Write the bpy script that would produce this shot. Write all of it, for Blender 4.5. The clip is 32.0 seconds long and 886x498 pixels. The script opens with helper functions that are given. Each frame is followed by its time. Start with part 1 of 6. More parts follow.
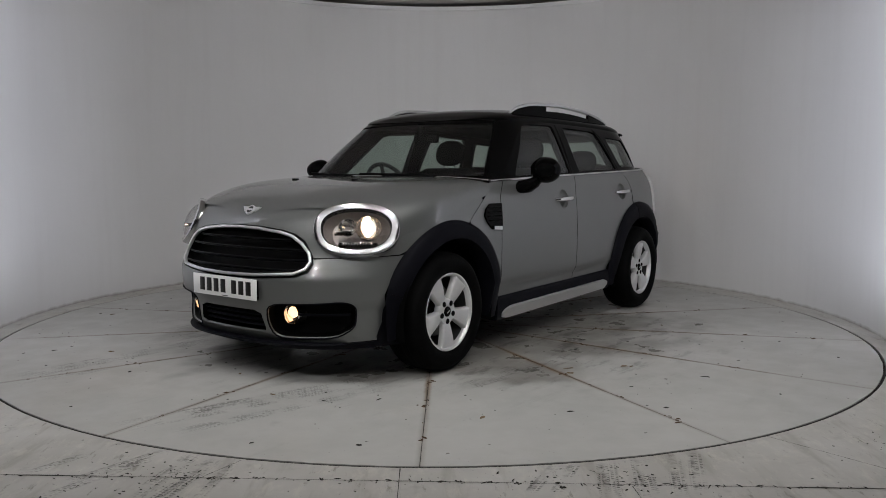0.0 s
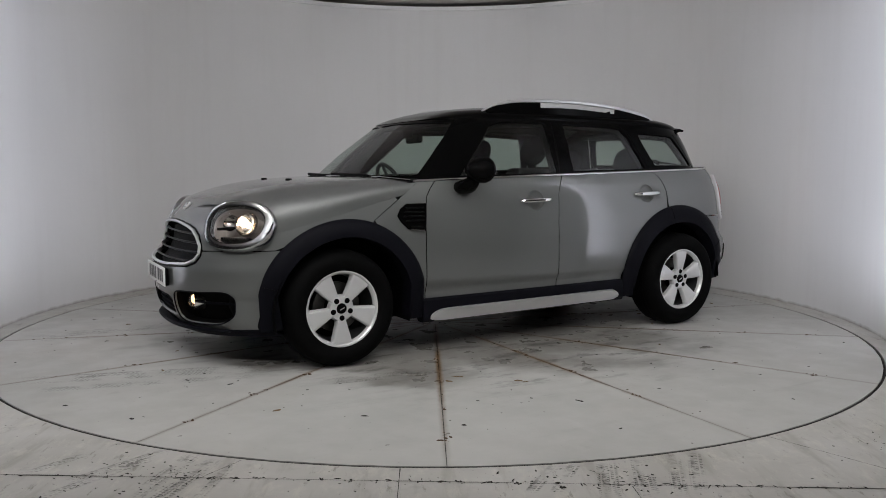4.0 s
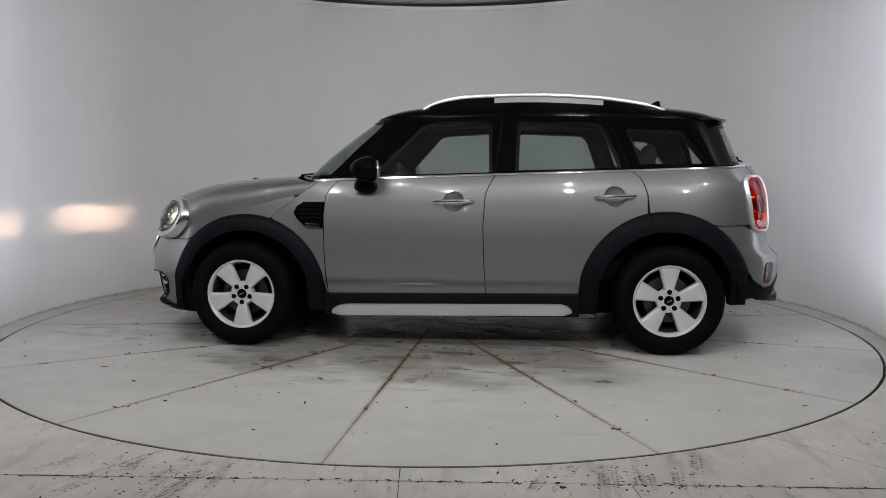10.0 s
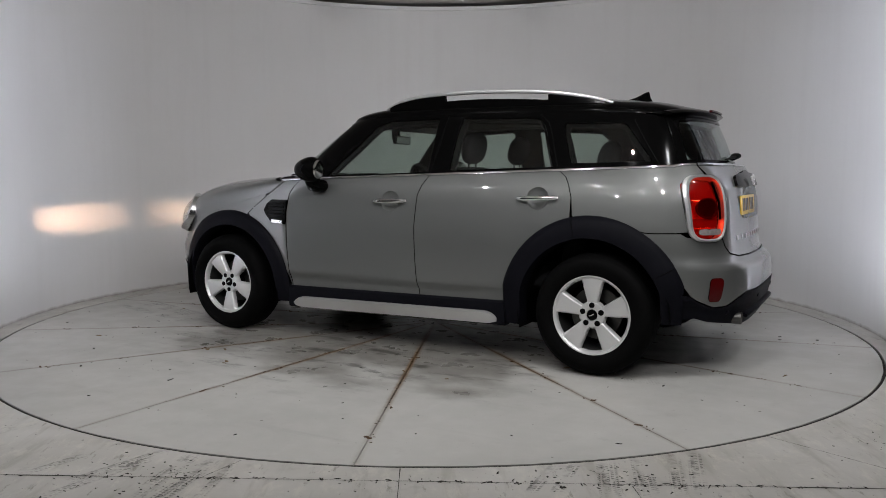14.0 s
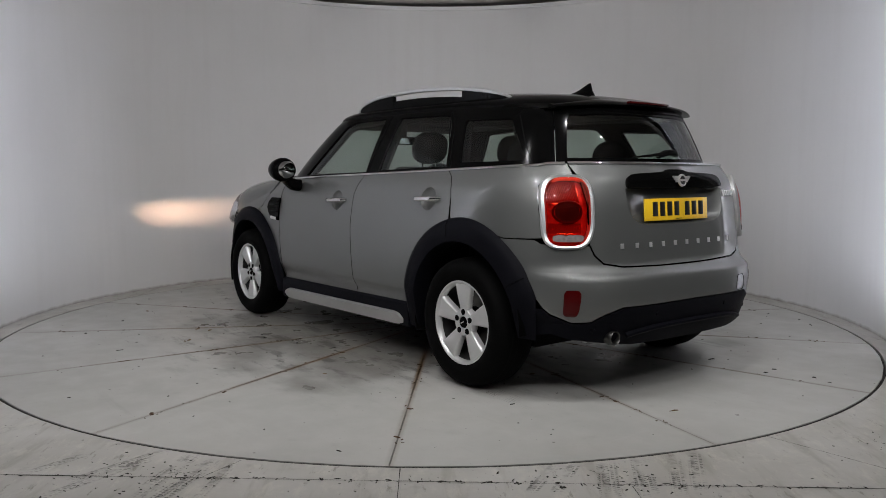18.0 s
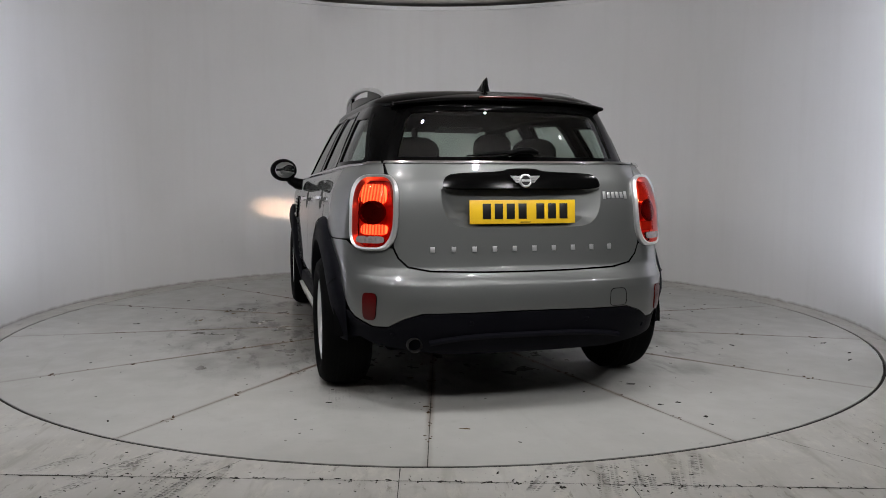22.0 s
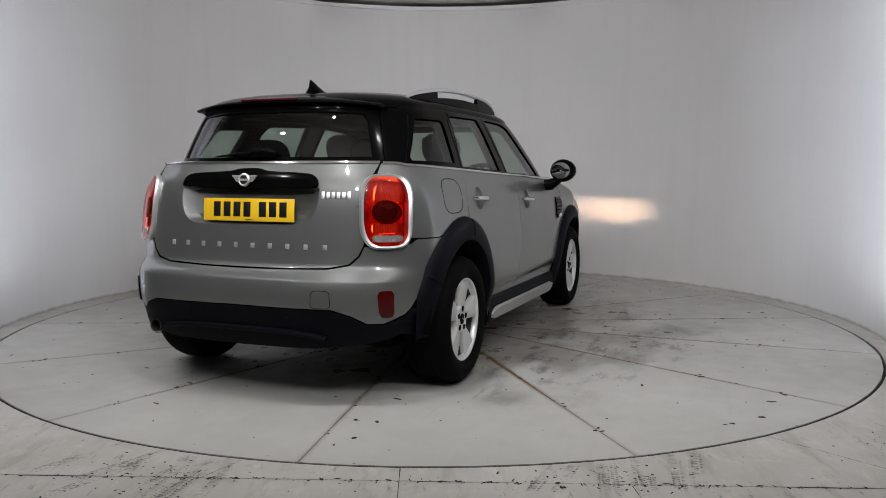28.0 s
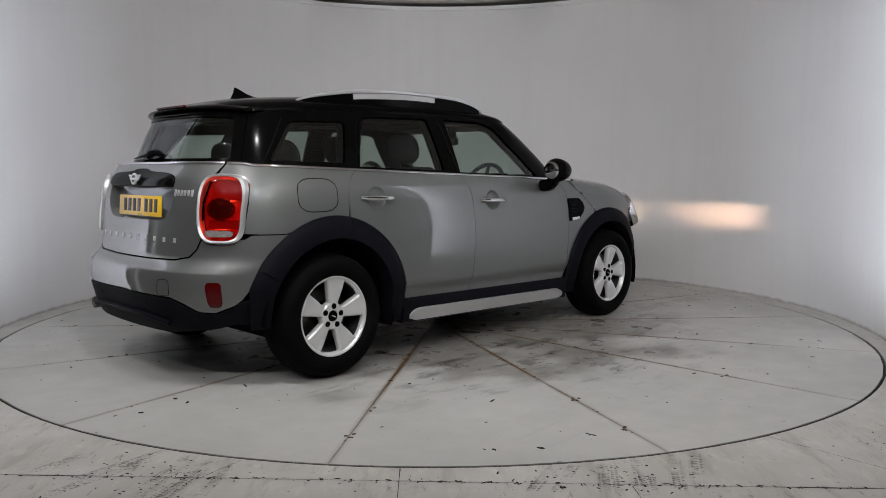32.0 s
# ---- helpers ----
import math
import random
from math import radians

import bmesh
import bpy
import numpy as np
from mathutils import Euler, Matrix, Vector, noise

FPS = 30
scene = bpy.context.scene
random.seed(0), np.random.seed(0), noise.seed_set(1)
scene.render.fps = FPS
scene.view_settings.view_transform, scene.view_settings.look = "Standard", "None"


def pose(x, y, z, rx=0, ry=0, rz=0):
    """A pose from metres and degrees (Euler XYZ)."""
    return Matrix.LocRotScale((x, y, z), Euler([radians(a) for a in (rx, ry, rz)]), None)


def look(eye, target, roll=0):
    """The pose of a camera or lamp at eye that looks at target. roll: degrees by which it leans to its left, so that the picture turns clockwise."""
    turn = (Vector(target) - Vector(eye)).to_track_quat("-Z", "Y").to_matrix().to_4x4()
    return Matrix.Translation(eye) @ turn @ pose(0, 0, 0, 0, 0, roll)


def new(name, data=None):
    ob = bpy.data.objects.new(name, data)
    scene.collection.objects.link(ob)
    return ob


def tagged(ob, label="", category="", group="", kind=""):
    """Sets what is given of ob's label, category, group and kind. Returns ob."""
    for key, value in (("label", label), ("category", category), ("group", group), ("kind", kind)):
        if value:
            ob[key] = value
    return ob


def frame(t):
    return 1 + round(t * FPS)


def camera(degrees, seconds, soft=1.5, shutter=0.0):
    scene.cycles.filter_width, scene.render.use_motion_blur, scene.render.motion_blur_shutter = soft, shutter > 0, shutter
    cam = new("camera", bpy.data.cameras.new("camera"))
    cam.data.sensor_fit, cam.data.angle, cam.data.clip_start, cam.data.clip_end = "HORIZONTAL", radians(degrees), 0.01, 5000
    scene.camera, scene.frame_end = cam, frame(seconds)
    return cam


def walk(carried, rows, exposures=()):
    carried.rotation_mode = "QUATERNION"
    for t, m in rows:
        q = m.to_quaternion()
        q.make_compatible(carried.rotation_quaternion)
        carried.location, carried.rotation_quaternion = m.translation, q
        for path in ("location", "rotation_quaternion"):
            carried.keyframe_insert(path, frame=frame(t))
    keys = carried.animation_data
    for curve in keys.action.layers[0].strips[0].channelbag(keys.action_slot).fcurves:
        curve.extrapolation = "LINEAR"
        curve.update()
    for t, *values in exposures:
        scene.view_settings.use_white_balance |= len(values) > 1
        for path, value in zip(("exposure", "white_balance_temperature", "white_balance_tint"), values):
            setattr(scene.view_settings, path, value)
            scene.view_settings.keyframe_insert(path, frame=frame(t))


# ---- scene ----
# The camera stands still; the turntable and the car on it turn.
cam = camera(58.75, 32.0, soft=0.9)
EYE = Vector((0, -5.818, 1.101))
AIM = EYE + Vector((math.sin(radians(0.581)) * math.cos(radians(-5.46)), math.cos(radians(0.581)) * math.cos(radians(-5.46)), math.sin(radians(-5.46))))
walk(cam, [(0, look(EYE, AIM, 0.114)), (32, look(EYE, AIM, 0.114))],
     exposures=[(0, -0.85), (1, -0.62), (3, -0.57), (6, -0.7), (9, -0.5), (11, -0.5), (14, -0.6), (17, -0.7), (20, -0.77), (22, -0.56), (23, -0.27), (24, 0.0), (25, 0.04), (26, -0.05), (28, -0.45), (30, -0.45), (32, -0.53)])

# ---- light ----
world = bpy.data.worlds.new("world")
world.use_nodes = True
world.node_tree.nodes["Background"].inputs[0].default_value = (0.9, 0.93, 1.0, 1)
world.node_tree.nodes["Background"].inputs[1].default_value = 0.02
scene.world = world
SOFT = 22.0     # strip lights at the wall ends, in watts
SPOT = 17.0     # each down-light before the studio, in watts
BEAM = 135000.0     # headlamp emitters

# ---- materials ----


def shader(name, color, rough=0.5, metal=0.0, coat=0.0, spread=0.12, scale=6.0, bump=0.0, fine=90.0, spec=0.5, coat_rough=0.03, rough_spread=0.12):
    """A principled material with variation at two scales."""
    m = bpy.data.materials.new(name)
    m.use_nodes = True
    nt = m.node_tree
    b = nt.nodes["Principled BSDF"]
    b.inputs["Metallic"].default_value = metal
    b.inputs["Coat Weight"].default_value = coat
    b.inputs["Coat Roughness"].default_value = coat_rough
    b.inputs["Specular IOR Level"].default_value = spec
    tc = nt.nodes.new("ShaderNodeTexCoord")
    big, small = nt.nodes.new("ShaderNodeTexNoise"), nt.nodes.new("ShaderNodeTexNoise")
    for n, s in ((big, scale), (small, fine)):
        n.inputs["Scale"].default_value = s
        n.inputs["Detail"].default_value = 5
        nt.links.new(tc.outputs["Object"], n.inputs["Vector"])
    both = nt.nodes.new("ShaderNodeMath")
    both.operation = "MULTIPLY_ADD"
    both.inputs[1].default_value = 0.35
    nt.links.new(small.outputs["Fac"], both.inputs[0])
    nt.links.new(big.outputs["Fac"], both.inputs[2])
    mr = nt.nodes.new("ShaderNodeMapRange")
    mr.inputs["From Min"].default_value, mr.inputs["From Max"].default_value = 0.4, 0.95
    mr.inputs["To Min"].default_value, mr.inputs["To Max"].default_value = 1 - spread, 1 + spread
    nt.links.new(both.outputs[0], mr.inputs["Value"])
    vm = nt.nodes.new("ShaderNodeVectorMath")
    vm.operation = "SCALE"
    vm.inputs[0].default_value = color[:3]
    nt.links.new(mr.outputs[0], vm.inputs["Scale"])
    nt.links.new(vm.outputs[0], b.inputs["Base Color"])
    rr = nt.nodes.new("ShaderNodeMapRange")
    rr.inputs["From Min"].default_value, rr.inputs["From Max"].default_value = 0.3, 0.7
    rr.inputs["To Min"].default_value, rr.inputs["To Max"].default_value = max(rough * (1 - rough_spread), 0.0), min(rough * (1 + rough_spread), 1.0)
    nt.links.new(small.outputs["Fac"], rr.inputs["Value"])
    nt.links.new(rr.outputs[0], b.inputs["Roughness"])
    if bump:
        bp = nt.nodes.new("ShaderNodeBump")
        bp.inputs["Strength"].default_value = bump
        bp.inputs["Distance"].default_value = 0.002
        nt.links.new(small.outputs["Fac"], bp.inputs["Height"])
        nt.links.new(bp.outputs[0], b.inputs["Normal"])
    return m


def glow(name, color, strength):
    m = bpy.data.materials.new(name)
    m.use_nodes = True
    b = m.node_tree.nodes["Principled BSDF"]
    b.inputs["Base Color"].default_value = (*color, 1)
    b.inputs["Emission Color"].default_value = (*color, 1)
    b.inputs["Emission Strength"].default_value = strength
    return m


def pane(name, tint, gloss=0.08, rough=0.0):
    """Thin glass: a tinted see-through layer with a clear reflection."""
    m = bpy.data.materials.new(name)
    m.use_nodes = True
    nt = m.node_tree
    nt.nodes.remove(nt.nodes["Principled BSDF"])
    tr, gl, mx, fr = (nt.nodes.new("ShaderNode" + k) for k in ("BsdfTransparent", "BsdfGlossy", "MixShader", "LayerWeight"))
    tr.inputs[0].default_value = (*tint, 1)
    gl.inputs["Roughness"].default_value = rough
    fr.inputs[0].default_value = 0.5
    steep = nt.nodes.new("ShaderNodeMath")
    steep.operation = "POWER"
    steep.inputs[1].default_value = 5.0
    nt.links.new(fr.outputs["Facing"], steep.inputs[0])
    mul = nt.nodes.new("ShaderNodeMath")
    mul.operation = "MULTIPLY_ADD"
    mul.use_clamp = True
    mul.inputs[1].default_value, mul.inputs[2].default_value = 0.92, gloss
    nt.links.new(steep.outputs[0], mul.inputs[0])
    nt.links.new(mul.outputs[0], mx.inputs[0])
    nt.links.new(tr.outputs[0], mx.inputs[1])
    nt.links.new(gl.outputs[0], mx.inputs[2])
    nt.links.new(mx.outputs[0], nt.nodes["Material Output"].inputs[0])
    return m


PAINT = shader("grey_paint", (0.120, 0.124, 0.120), 0.44, 0.48, 1.0, 0.03, 2.0, fine=900, rough_spread=0.05)
BLACK = shader("gloss_black", (0.002, 0.002, 0.002), 0.12, 0, 0, 0.1, fine=400, spec=0.04)
CLAD = shader("black_cladding", (0.0038, 0.0038, 0.0058), 0.55, 0, 0, 0.15, 8, 0.25, 260, spec=0.06)
RUBBER = shader("tyre_rubber", (0.0018, 0.0018, 0.0018), 0.7, 0, 0, 0.25, 14, 0.3, 160, spec=0.05)
DARK = shader("dark_plastic", (0.0015, 0.0015, 0.0015), 0.6, 0, 0, 0.2, 9, 0.2, 200, spec=0.06)
CHROME = shader("chrome", (0.75, 0.75, 0.76), 0.10, 1.0, 0, 0.03, fine=200)
RINGM = shader("bright_chrome", (0.54, 0.54, 0.55), 0.18, 1.0, 0, 0.03, fine=200)
SPOTM = glow("spot_lamp_face", (1.0, 0.97, 0.93), 260.0)
SATIN = shader("satin_silver", (0.70, 0.70, 0.70), 0.30, 0.75, 0, 0.04, 5, fine=60, rough_spread=0.05)
ALLOY = shader("alloy_silver", (0.62, 0.62, 0.615), 0.34, 0.5, 0.0, 0.03, 8, fine=60, rough_spread=0.05)
BARREL = shader("rim_barrel", (0.045, 0.045, 0.045), 0.45, 0.6, 0, 0.2, 10, fine=200)
SLATM = shader("grille_slat", (0.004, 0.004, 0.0045), 0.3, 0, 0, 0.1, 20, fine=300, spec=0.12)
STEEL = shader("brake_steel", (0.09, 0.088, 0.083), 0.4, 1.0, 0, 0.2, 20, fine=200)
FABRIC = shader("seat_fabric", (0.012, 0.012, 0.013), 0.9, 0, 0, 0.2, 12, 0, 200, spec=0.2)
TRIM = shader("interior_trim", (0.02, 0.02, 0.021), 0.65, 0, 0, 0.15, 10, 0.2, 300)
LINING = shader("roof_lining", (0.06, 0.06, 0.058), 0.9, 0, 0, 0.08, 8, 0, 100, spec=0.2)
GLASS = pane("green_glass", (0.60, 0.67, 0.63), 0.075)
CLEAR = pane("lamp_glass", (0.93, 0.93, 0.92), 0.11)
RED = pane("red_lens", (0.90, 0.10, 0.07), 0.05, 0.02)
REDP = shader("red_reflector", (0.055, 0.0015, 0.002), 0.2, 0, 0, 0.1, 30, fine=300, spec=0.25)
REFLECT = shader("lamp_reflector", (0.8, 0.78, 0.75), 0.12, 1.0, 0, 0.05, 40, fine=200)
WHITEPL = shader("white_plate", (0.78, 0.78, 0.76), 0.3, 0, 0.5, 0.04, 6, fine=200)
YELLOWPL = shader("yellow_plate", (0.80, 0.50, 0.02), 0.3, 0, 0.5, 0.04, 6, fine=200)
INK = shader("black_print", (0.008, 0.008, 0.008), 0.35, 0, 0, 0.05)
MIRROR = shader("mirror_glass", (0.55, 0.56, 0.56), 0.02, 1.0, 0, 0.01)
BULB = glow("bulb", (1.0, 0.72, 0.50), 26.0)
FOGB = glow("fog_bulb", (1.0, 0.62, 0.35), 4.5)
BEAMM = glow("beam", (1.0, 0.63, 0.43), BEAM)
TAILG = glow("tail_glow", (1.0, 0.62, 0.25), 8.0)
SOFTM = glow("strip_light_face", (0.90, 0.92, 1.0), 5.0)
CEIL = shader("ceiling_board", (0.62, 0.58, 0.56), 0.8, 0, 0, 0.03, 2, 0.05, 60)
TRIMW = shader("white_trim", (0.82, 0.82, 0.82), 0.5, 0, 0, 0.02, 3)
ROOM = shader("dark_room", (0.035, 0.035, 0.035), 0.8, 0, 0, 0.1, 2, 0.1, 40)
MUD = shader("dried_mud", (0.022, 0.019, 0.015), 0.9, 0, 0, 0.4, 30, 0.5, 200)
LEAFBIT = shader("leaf_bits", (0.16, 0.11, 0.06), 0.85, 0, 0, 0.35, 30, 0.4, 200)
RUSTM = shader("rust", (0.075, 0.042, 0.02), 0.9, 0, 0, 0.45, 40, 0.5, 200)
JOINT = shader("dark_joint", (0.02, 0.018, 0.015), 0.9, 0, 0, 0.4, 20, 0.3, 120)


def floor_material(name, tracks):
    """Painted steel floor: grey with stains, scuffs, specks, rust by the joints and rows of tyre prints."""
    m = bpy.data.materials.new(name)
    m.use_nodes = True
    nt = m.node_tree
    b = nt.nodes["Principled BSDF"]
    L = nt.links.new
    tc = nt.nodes.new("ShaderNodeTexCoord")

    def noise_tex(scale, detail=6, stretch=None, rough=0.55):
        n = nt.nodes.new("ShaderNodeTexNoise")
        n.inputs["Scale"].default_value, n.inputs["Detail"].default_value, n.inputs["Roughness"].default_value = scale, detail, rough
        if stretch:
            mp = nt.nodes.new("ShaderNodeMapping")
            mp.inputs["Scale"].default_value = stretch
            L(tc.outputs["Object"], mp.inputs[0])
            L(mp.outputs[0], n.inputs["Vector"])
        else:
            L(tc.outputs["Object"], n.inputs["Vector"])
        return n.outputs["Fac"]

    def ramp(v, a, z, lo=0.0, hi=1.0):
        n = nt.nodes.new("ShaderNodeMapRange")
        n.interpolation_type = "SMOOTHSTEP"
        for i, x in ((1, a), (2, z), (3, lo), (4, hi)):
            n.inputs[i].default_value = x
        L(v, n.inputs[0])
        return n.outputs[0]

    def op(kind, a, c):
        n = nt.nodes.new("ShaderNodeMath")
        n.operation = kind
        for i, x in enumerate((a, c)):
            if isinstance(x, (int, float)):
                n.inputs[i].default_value = x
            else:
                L(x, n.inputs[i])
        return n.outputs[0]

    def mix(fac, a, c):
        n = nt.nodes.new("ShaderNodeMix")
        n.data_type = "RGBA"
        L(fac, n.inputs[0])
        for i, x in ((6, a), (7, c)):
            if isinstance(x, tuple):
                n.inputs[i].default_value = (*x, 1)
            else:
                L(x, n.inputs[i])
        return n.outputs[2]

    deck = tracks == "deck"
    sep = nt.nodes.new("ShaderNodeSeparateXYZ")
    L(tc.outputs["Object"], sep.inputs[0])

    def prints(base, marks, depth):
        """Tread prints: two ends and a width; ribs of short slanted bars, worn away in patches."""
        wear = op("MULTIPLY", ramp(noise_tex(6.0, 7), 0.40, 0.60), ramp(noise_tex(48, 3), 0.36, 0.52))
        for x0, y0, x1, y1, w, k in marks:
            span = math.hypot(x1 - x0, y1 - y0)
            ux, uy = (x1 - x0) / span, (y1 - y0) / span
            dx, dy = op("SUBTRACT", sep.outputs[0], x0), op("SUBTRACT", sep.outputs[1], y0)
            run = op("ADD", op("MULTIPLY", dx, ux), op("MULTIPLY", dy, uy))
            off = op("ADD", op("MULTIPLY", dx, -uy), op("MULTIPLY", dy, ux))
            wide = op("ABSOLUTE", off, 0)
            bars = ramp(op("PINGPONG", op("ADD", run, op("MULTIPLY", off, 0.6)), 0.009), 0.003, 0.0055)
            ribs = ramp(op("PINGPONG", op("ADD", off, 0.5), 0.0085), 0.002, 0.0042)
            way = nt.nodes.new("ShaderNodeCombineXYZ")
            L(op("MULTIPLY", run, 1.3), way.inputs[0])
            L(op("MULTIPLY", off, 38.0), way.inputs[1])
            lines = nt.nodes.new("ShaderNodeTexNoise")
            lines.inputs["Scale"].default_value, lines.inputs["Detail"].default_value = 1.0, 5
            L(way.outputs[0], lines.inputs["Vector"])
            smear = ramp(lines.outputs["Fac"], 0.46, 0.64, 0, 0.75)
            lug = op("MAXIMUM", op("MULTIPLY", bars, ribs), smear)
            inside = op("MULTIPLY", ramp(wide, w * 0.38, w * 0.56, 1, 0), op("MULTIPLY", ramp(run, 0, span * 0.2), ramp(run, span * 0.75, span, 1, 0)))
            base = mix(op("MULTIPLY", op("MULTIPLY", inside, lug), op("MULTIPLY", wear, depth * k)), base, (0.045, 0.040, 0.033))
        return base

    if deck:
        base = mix(ramp(noise_tex(0.9), 0.3, 0.7), (0.386, 0.385, 0.362), (0.439, 0.436, 0.412))
        base = mix(ramp(noise_tex(0.6, 5), 0.55, 0.72, 0, 0.5), base, (0.404, 0.385, 0.350))
        base = mix(ramp(noise_tex(7, 8), 0.60, 0.80, 0, 0.35), base, (0.287, 0.276, 0.255))
        base = mix(ramp(noise_tex(1.8, 8, (0.5, 7, 1)), 0.60, 0.76, 0, 0.22), base, (0.269, 0.261, 0.243))
        base = mix(ramp(noise_tex(2.6, 7, (5, 0.5, 1)), 0.62, 0.76, 0, 0.22), base, (0.468, 0.470, 0.457))
    else:
        base = mix(ramp(noise_tex(1.3), 0.3, 0.7), (0.392, 0.382, 0.350), (0.468, 0.460, 0.433))
        base = mix(ramp(noise_tex(9, 8), 0.58, 0.78, 0, 0.5), base, (0.257, 0.244, 0.214))
        base = mix(ramp(noise_tex(1.9, 9, (5, 0.7, 1)), 0.52, 0.66, 0, 0.55), base, (0.281, 0.264, 0.226))
        base = mix(ramp(noise_tex(5.5, 10, (2.6, 1, 1), 0.75), 0.50, 0.64, 0, 0.45), base, (0.560, 0.545, 0.480))
        base = mix(ramp(noise_tex(5.2, 9, (4, 1, 1), 0.7), 0.58, 0.68, 0, 0.7), base, (0.175, 0.160, 0.128))
    specks = ramp(noise_tex(17, 2), 0.735, 0.765, 0, 0.8)
    base = mix(specks, base, (0.075, 0.064, 0.05))
    tiny = ramp(noise_tex(60, 2), 0.72, 0.76, 0, 0.55)
    base = mix(tiny, base, (0.12, 0.11, 0.098))
    damp_shade = None
    if deck:
        # oil, damp and painted-in shade in the middle, thinning out round the car
        ln = nt.nodes.new("ShaderNodeVectorMath")
        ln.operation = "LENGTH"
        L(tc.outputs["Object"], ln.inputs[0])
        r = ln.outputs["Value"]
        blot = op("ADD", op("MULTIPLY", noise_tex(1.5, 6, (1, 1.5, 1), 0.5), 1.0), ramp(r, 0.7, 2.6, 0.30, -0.15))
        damp_shade = ramp(blot, 0.48, 0.70)
        base = mix(op("MULTIPLY", damp_shade, 0.66), base, (0.115, 0.104, 0.086))
        oil = op("MULTIPLY", ramp(noise_tex(5.5, 10, (0.45, 1.2, 1), 0.7), 0.51, 0.62), ramp(op("ADD", r, op("MULTIPLY", noise_tex(1.4, 4), 1.6)), 1.9, 3.1, 1, 0))
        base = mix(op("MULTIPLY", oil, 0.8), base, (0.040, 0.036, 0.030))
        base = prints(base, ((1.35, 0.80, 2.88, 0.36, 0.17, 1.0), (1.55, 0.92, 2.78, 0.62, 0.10, 0.8), (1.25, -0.80, 2.75, -0.84, 0.17, 0.9), (1.9, -0.62, 2.80, -0.66, 0.08, 0.6), (1.45, 1.20, 0.60, 1.32, 0.13, 1.0),
                             (-0.75, -0.85, -1.0, -1.18, 0.10, 0.9), (-1.2, 0.86, -2.1, 0.95, 0.12, 0.5), (0.35, -1.0, -0.7, -0.95, 0.12, 0.7), (0.3, 0.98, -0.9, 1.02, 0.14, 0.7)), 0.85)
        at = nt.nodes.new("ShaderNodeAttribute")
        at.attribute_name = "edge"
        along = ramp(r, 1.3, 2.85, 1.0, 0.3)
        near = ramp(op("ADD", at.outputs["Fac"], op("MULTIPLY", noise_tex(16, 6), 0.014)), 0.010, 0.034, 1, 0)
        rust = op("MULTIPLY", op("MULTIPLY", near, along), ramp(noise_tex(2.1, 5), 0.30, 0.55, 0.25, 1))
        base = mix(op("MULTIPLY", rust, 0.95), base, (0.120, 0.066, 0.024))
        dirt = op("MULTIPLY", ramp(at.outputs["Fac"], 0.0, 0.006, 1, 0), ramp(noise_tex(4, 6), 0.35, 0.6))
        base = mix(op("MULTIPLY", op("MULTIPLY", dirt, along), 0.9), base, (0.03, 0.023, 0.016))
    else:
        base = prints(base, ((-1.05, -2.72, -1.34, -3.10, 0.05, 1.0), (-1.08, -2.82, -1.38, -3.26, 0.06, 1.0), (-0.94, -2.78, -1.06, -3.36, 0.07, 1.2), (-0.84, -2.83, -0.97, -3.36, 0.07, 1.2), (-0.76, -2.86, -0.82, -3.3, 0.04, 0.8),
                             (0.47, -2.90, 0.31, -3.22, 0.05, 1.1), (0.54, -2.90, 0.41, -3.20, 0.05, 1.1), (0.66, -2.86, 0.58, -3.36, 0.08, 1.2), (0.80, -2.82, 0.72, -3.32, 0.08, 1.2),
                             (0.95, -2.78, 0.84, -3.24, 0.06, 1.1), (1.04, -2.76, 0.92, -3.2, 0.06, 1.0), (-1.24, -2.62, -1.55, -3.05, 0.05, 0.7), (-1.75, -2.36, -2.0, -2.7, 0.08, 0.6)), 0.85)
    L(base, b.inputs["Base Color"])
    rough = ramp(noise_tex(5, 8), 0.3, 0.7, 0.36, 0.56)
    L(op("SUBTRACT", rough, op("MULTIPLY", damp_shade, 0.12)) if deck else rough, b.inputs["Roughness"])
    b.inputs["Specular IOR Level"].default_value = 0.45
    bp = nt.nodes.new("ShaderNodeBump")
    bp.inputs["Strength"].default_value, bp.inputs["Distance"].default_value = 0.15, 0.002
    L(noise_tex(30, 8), bp.inputs["Height"])
    L(bp.outputs[0], b.inputs["Normal"])
    return m


DECK = floor_material("deck_paint", "deck")
SLAB = floor_material("slab_paint", "slab")


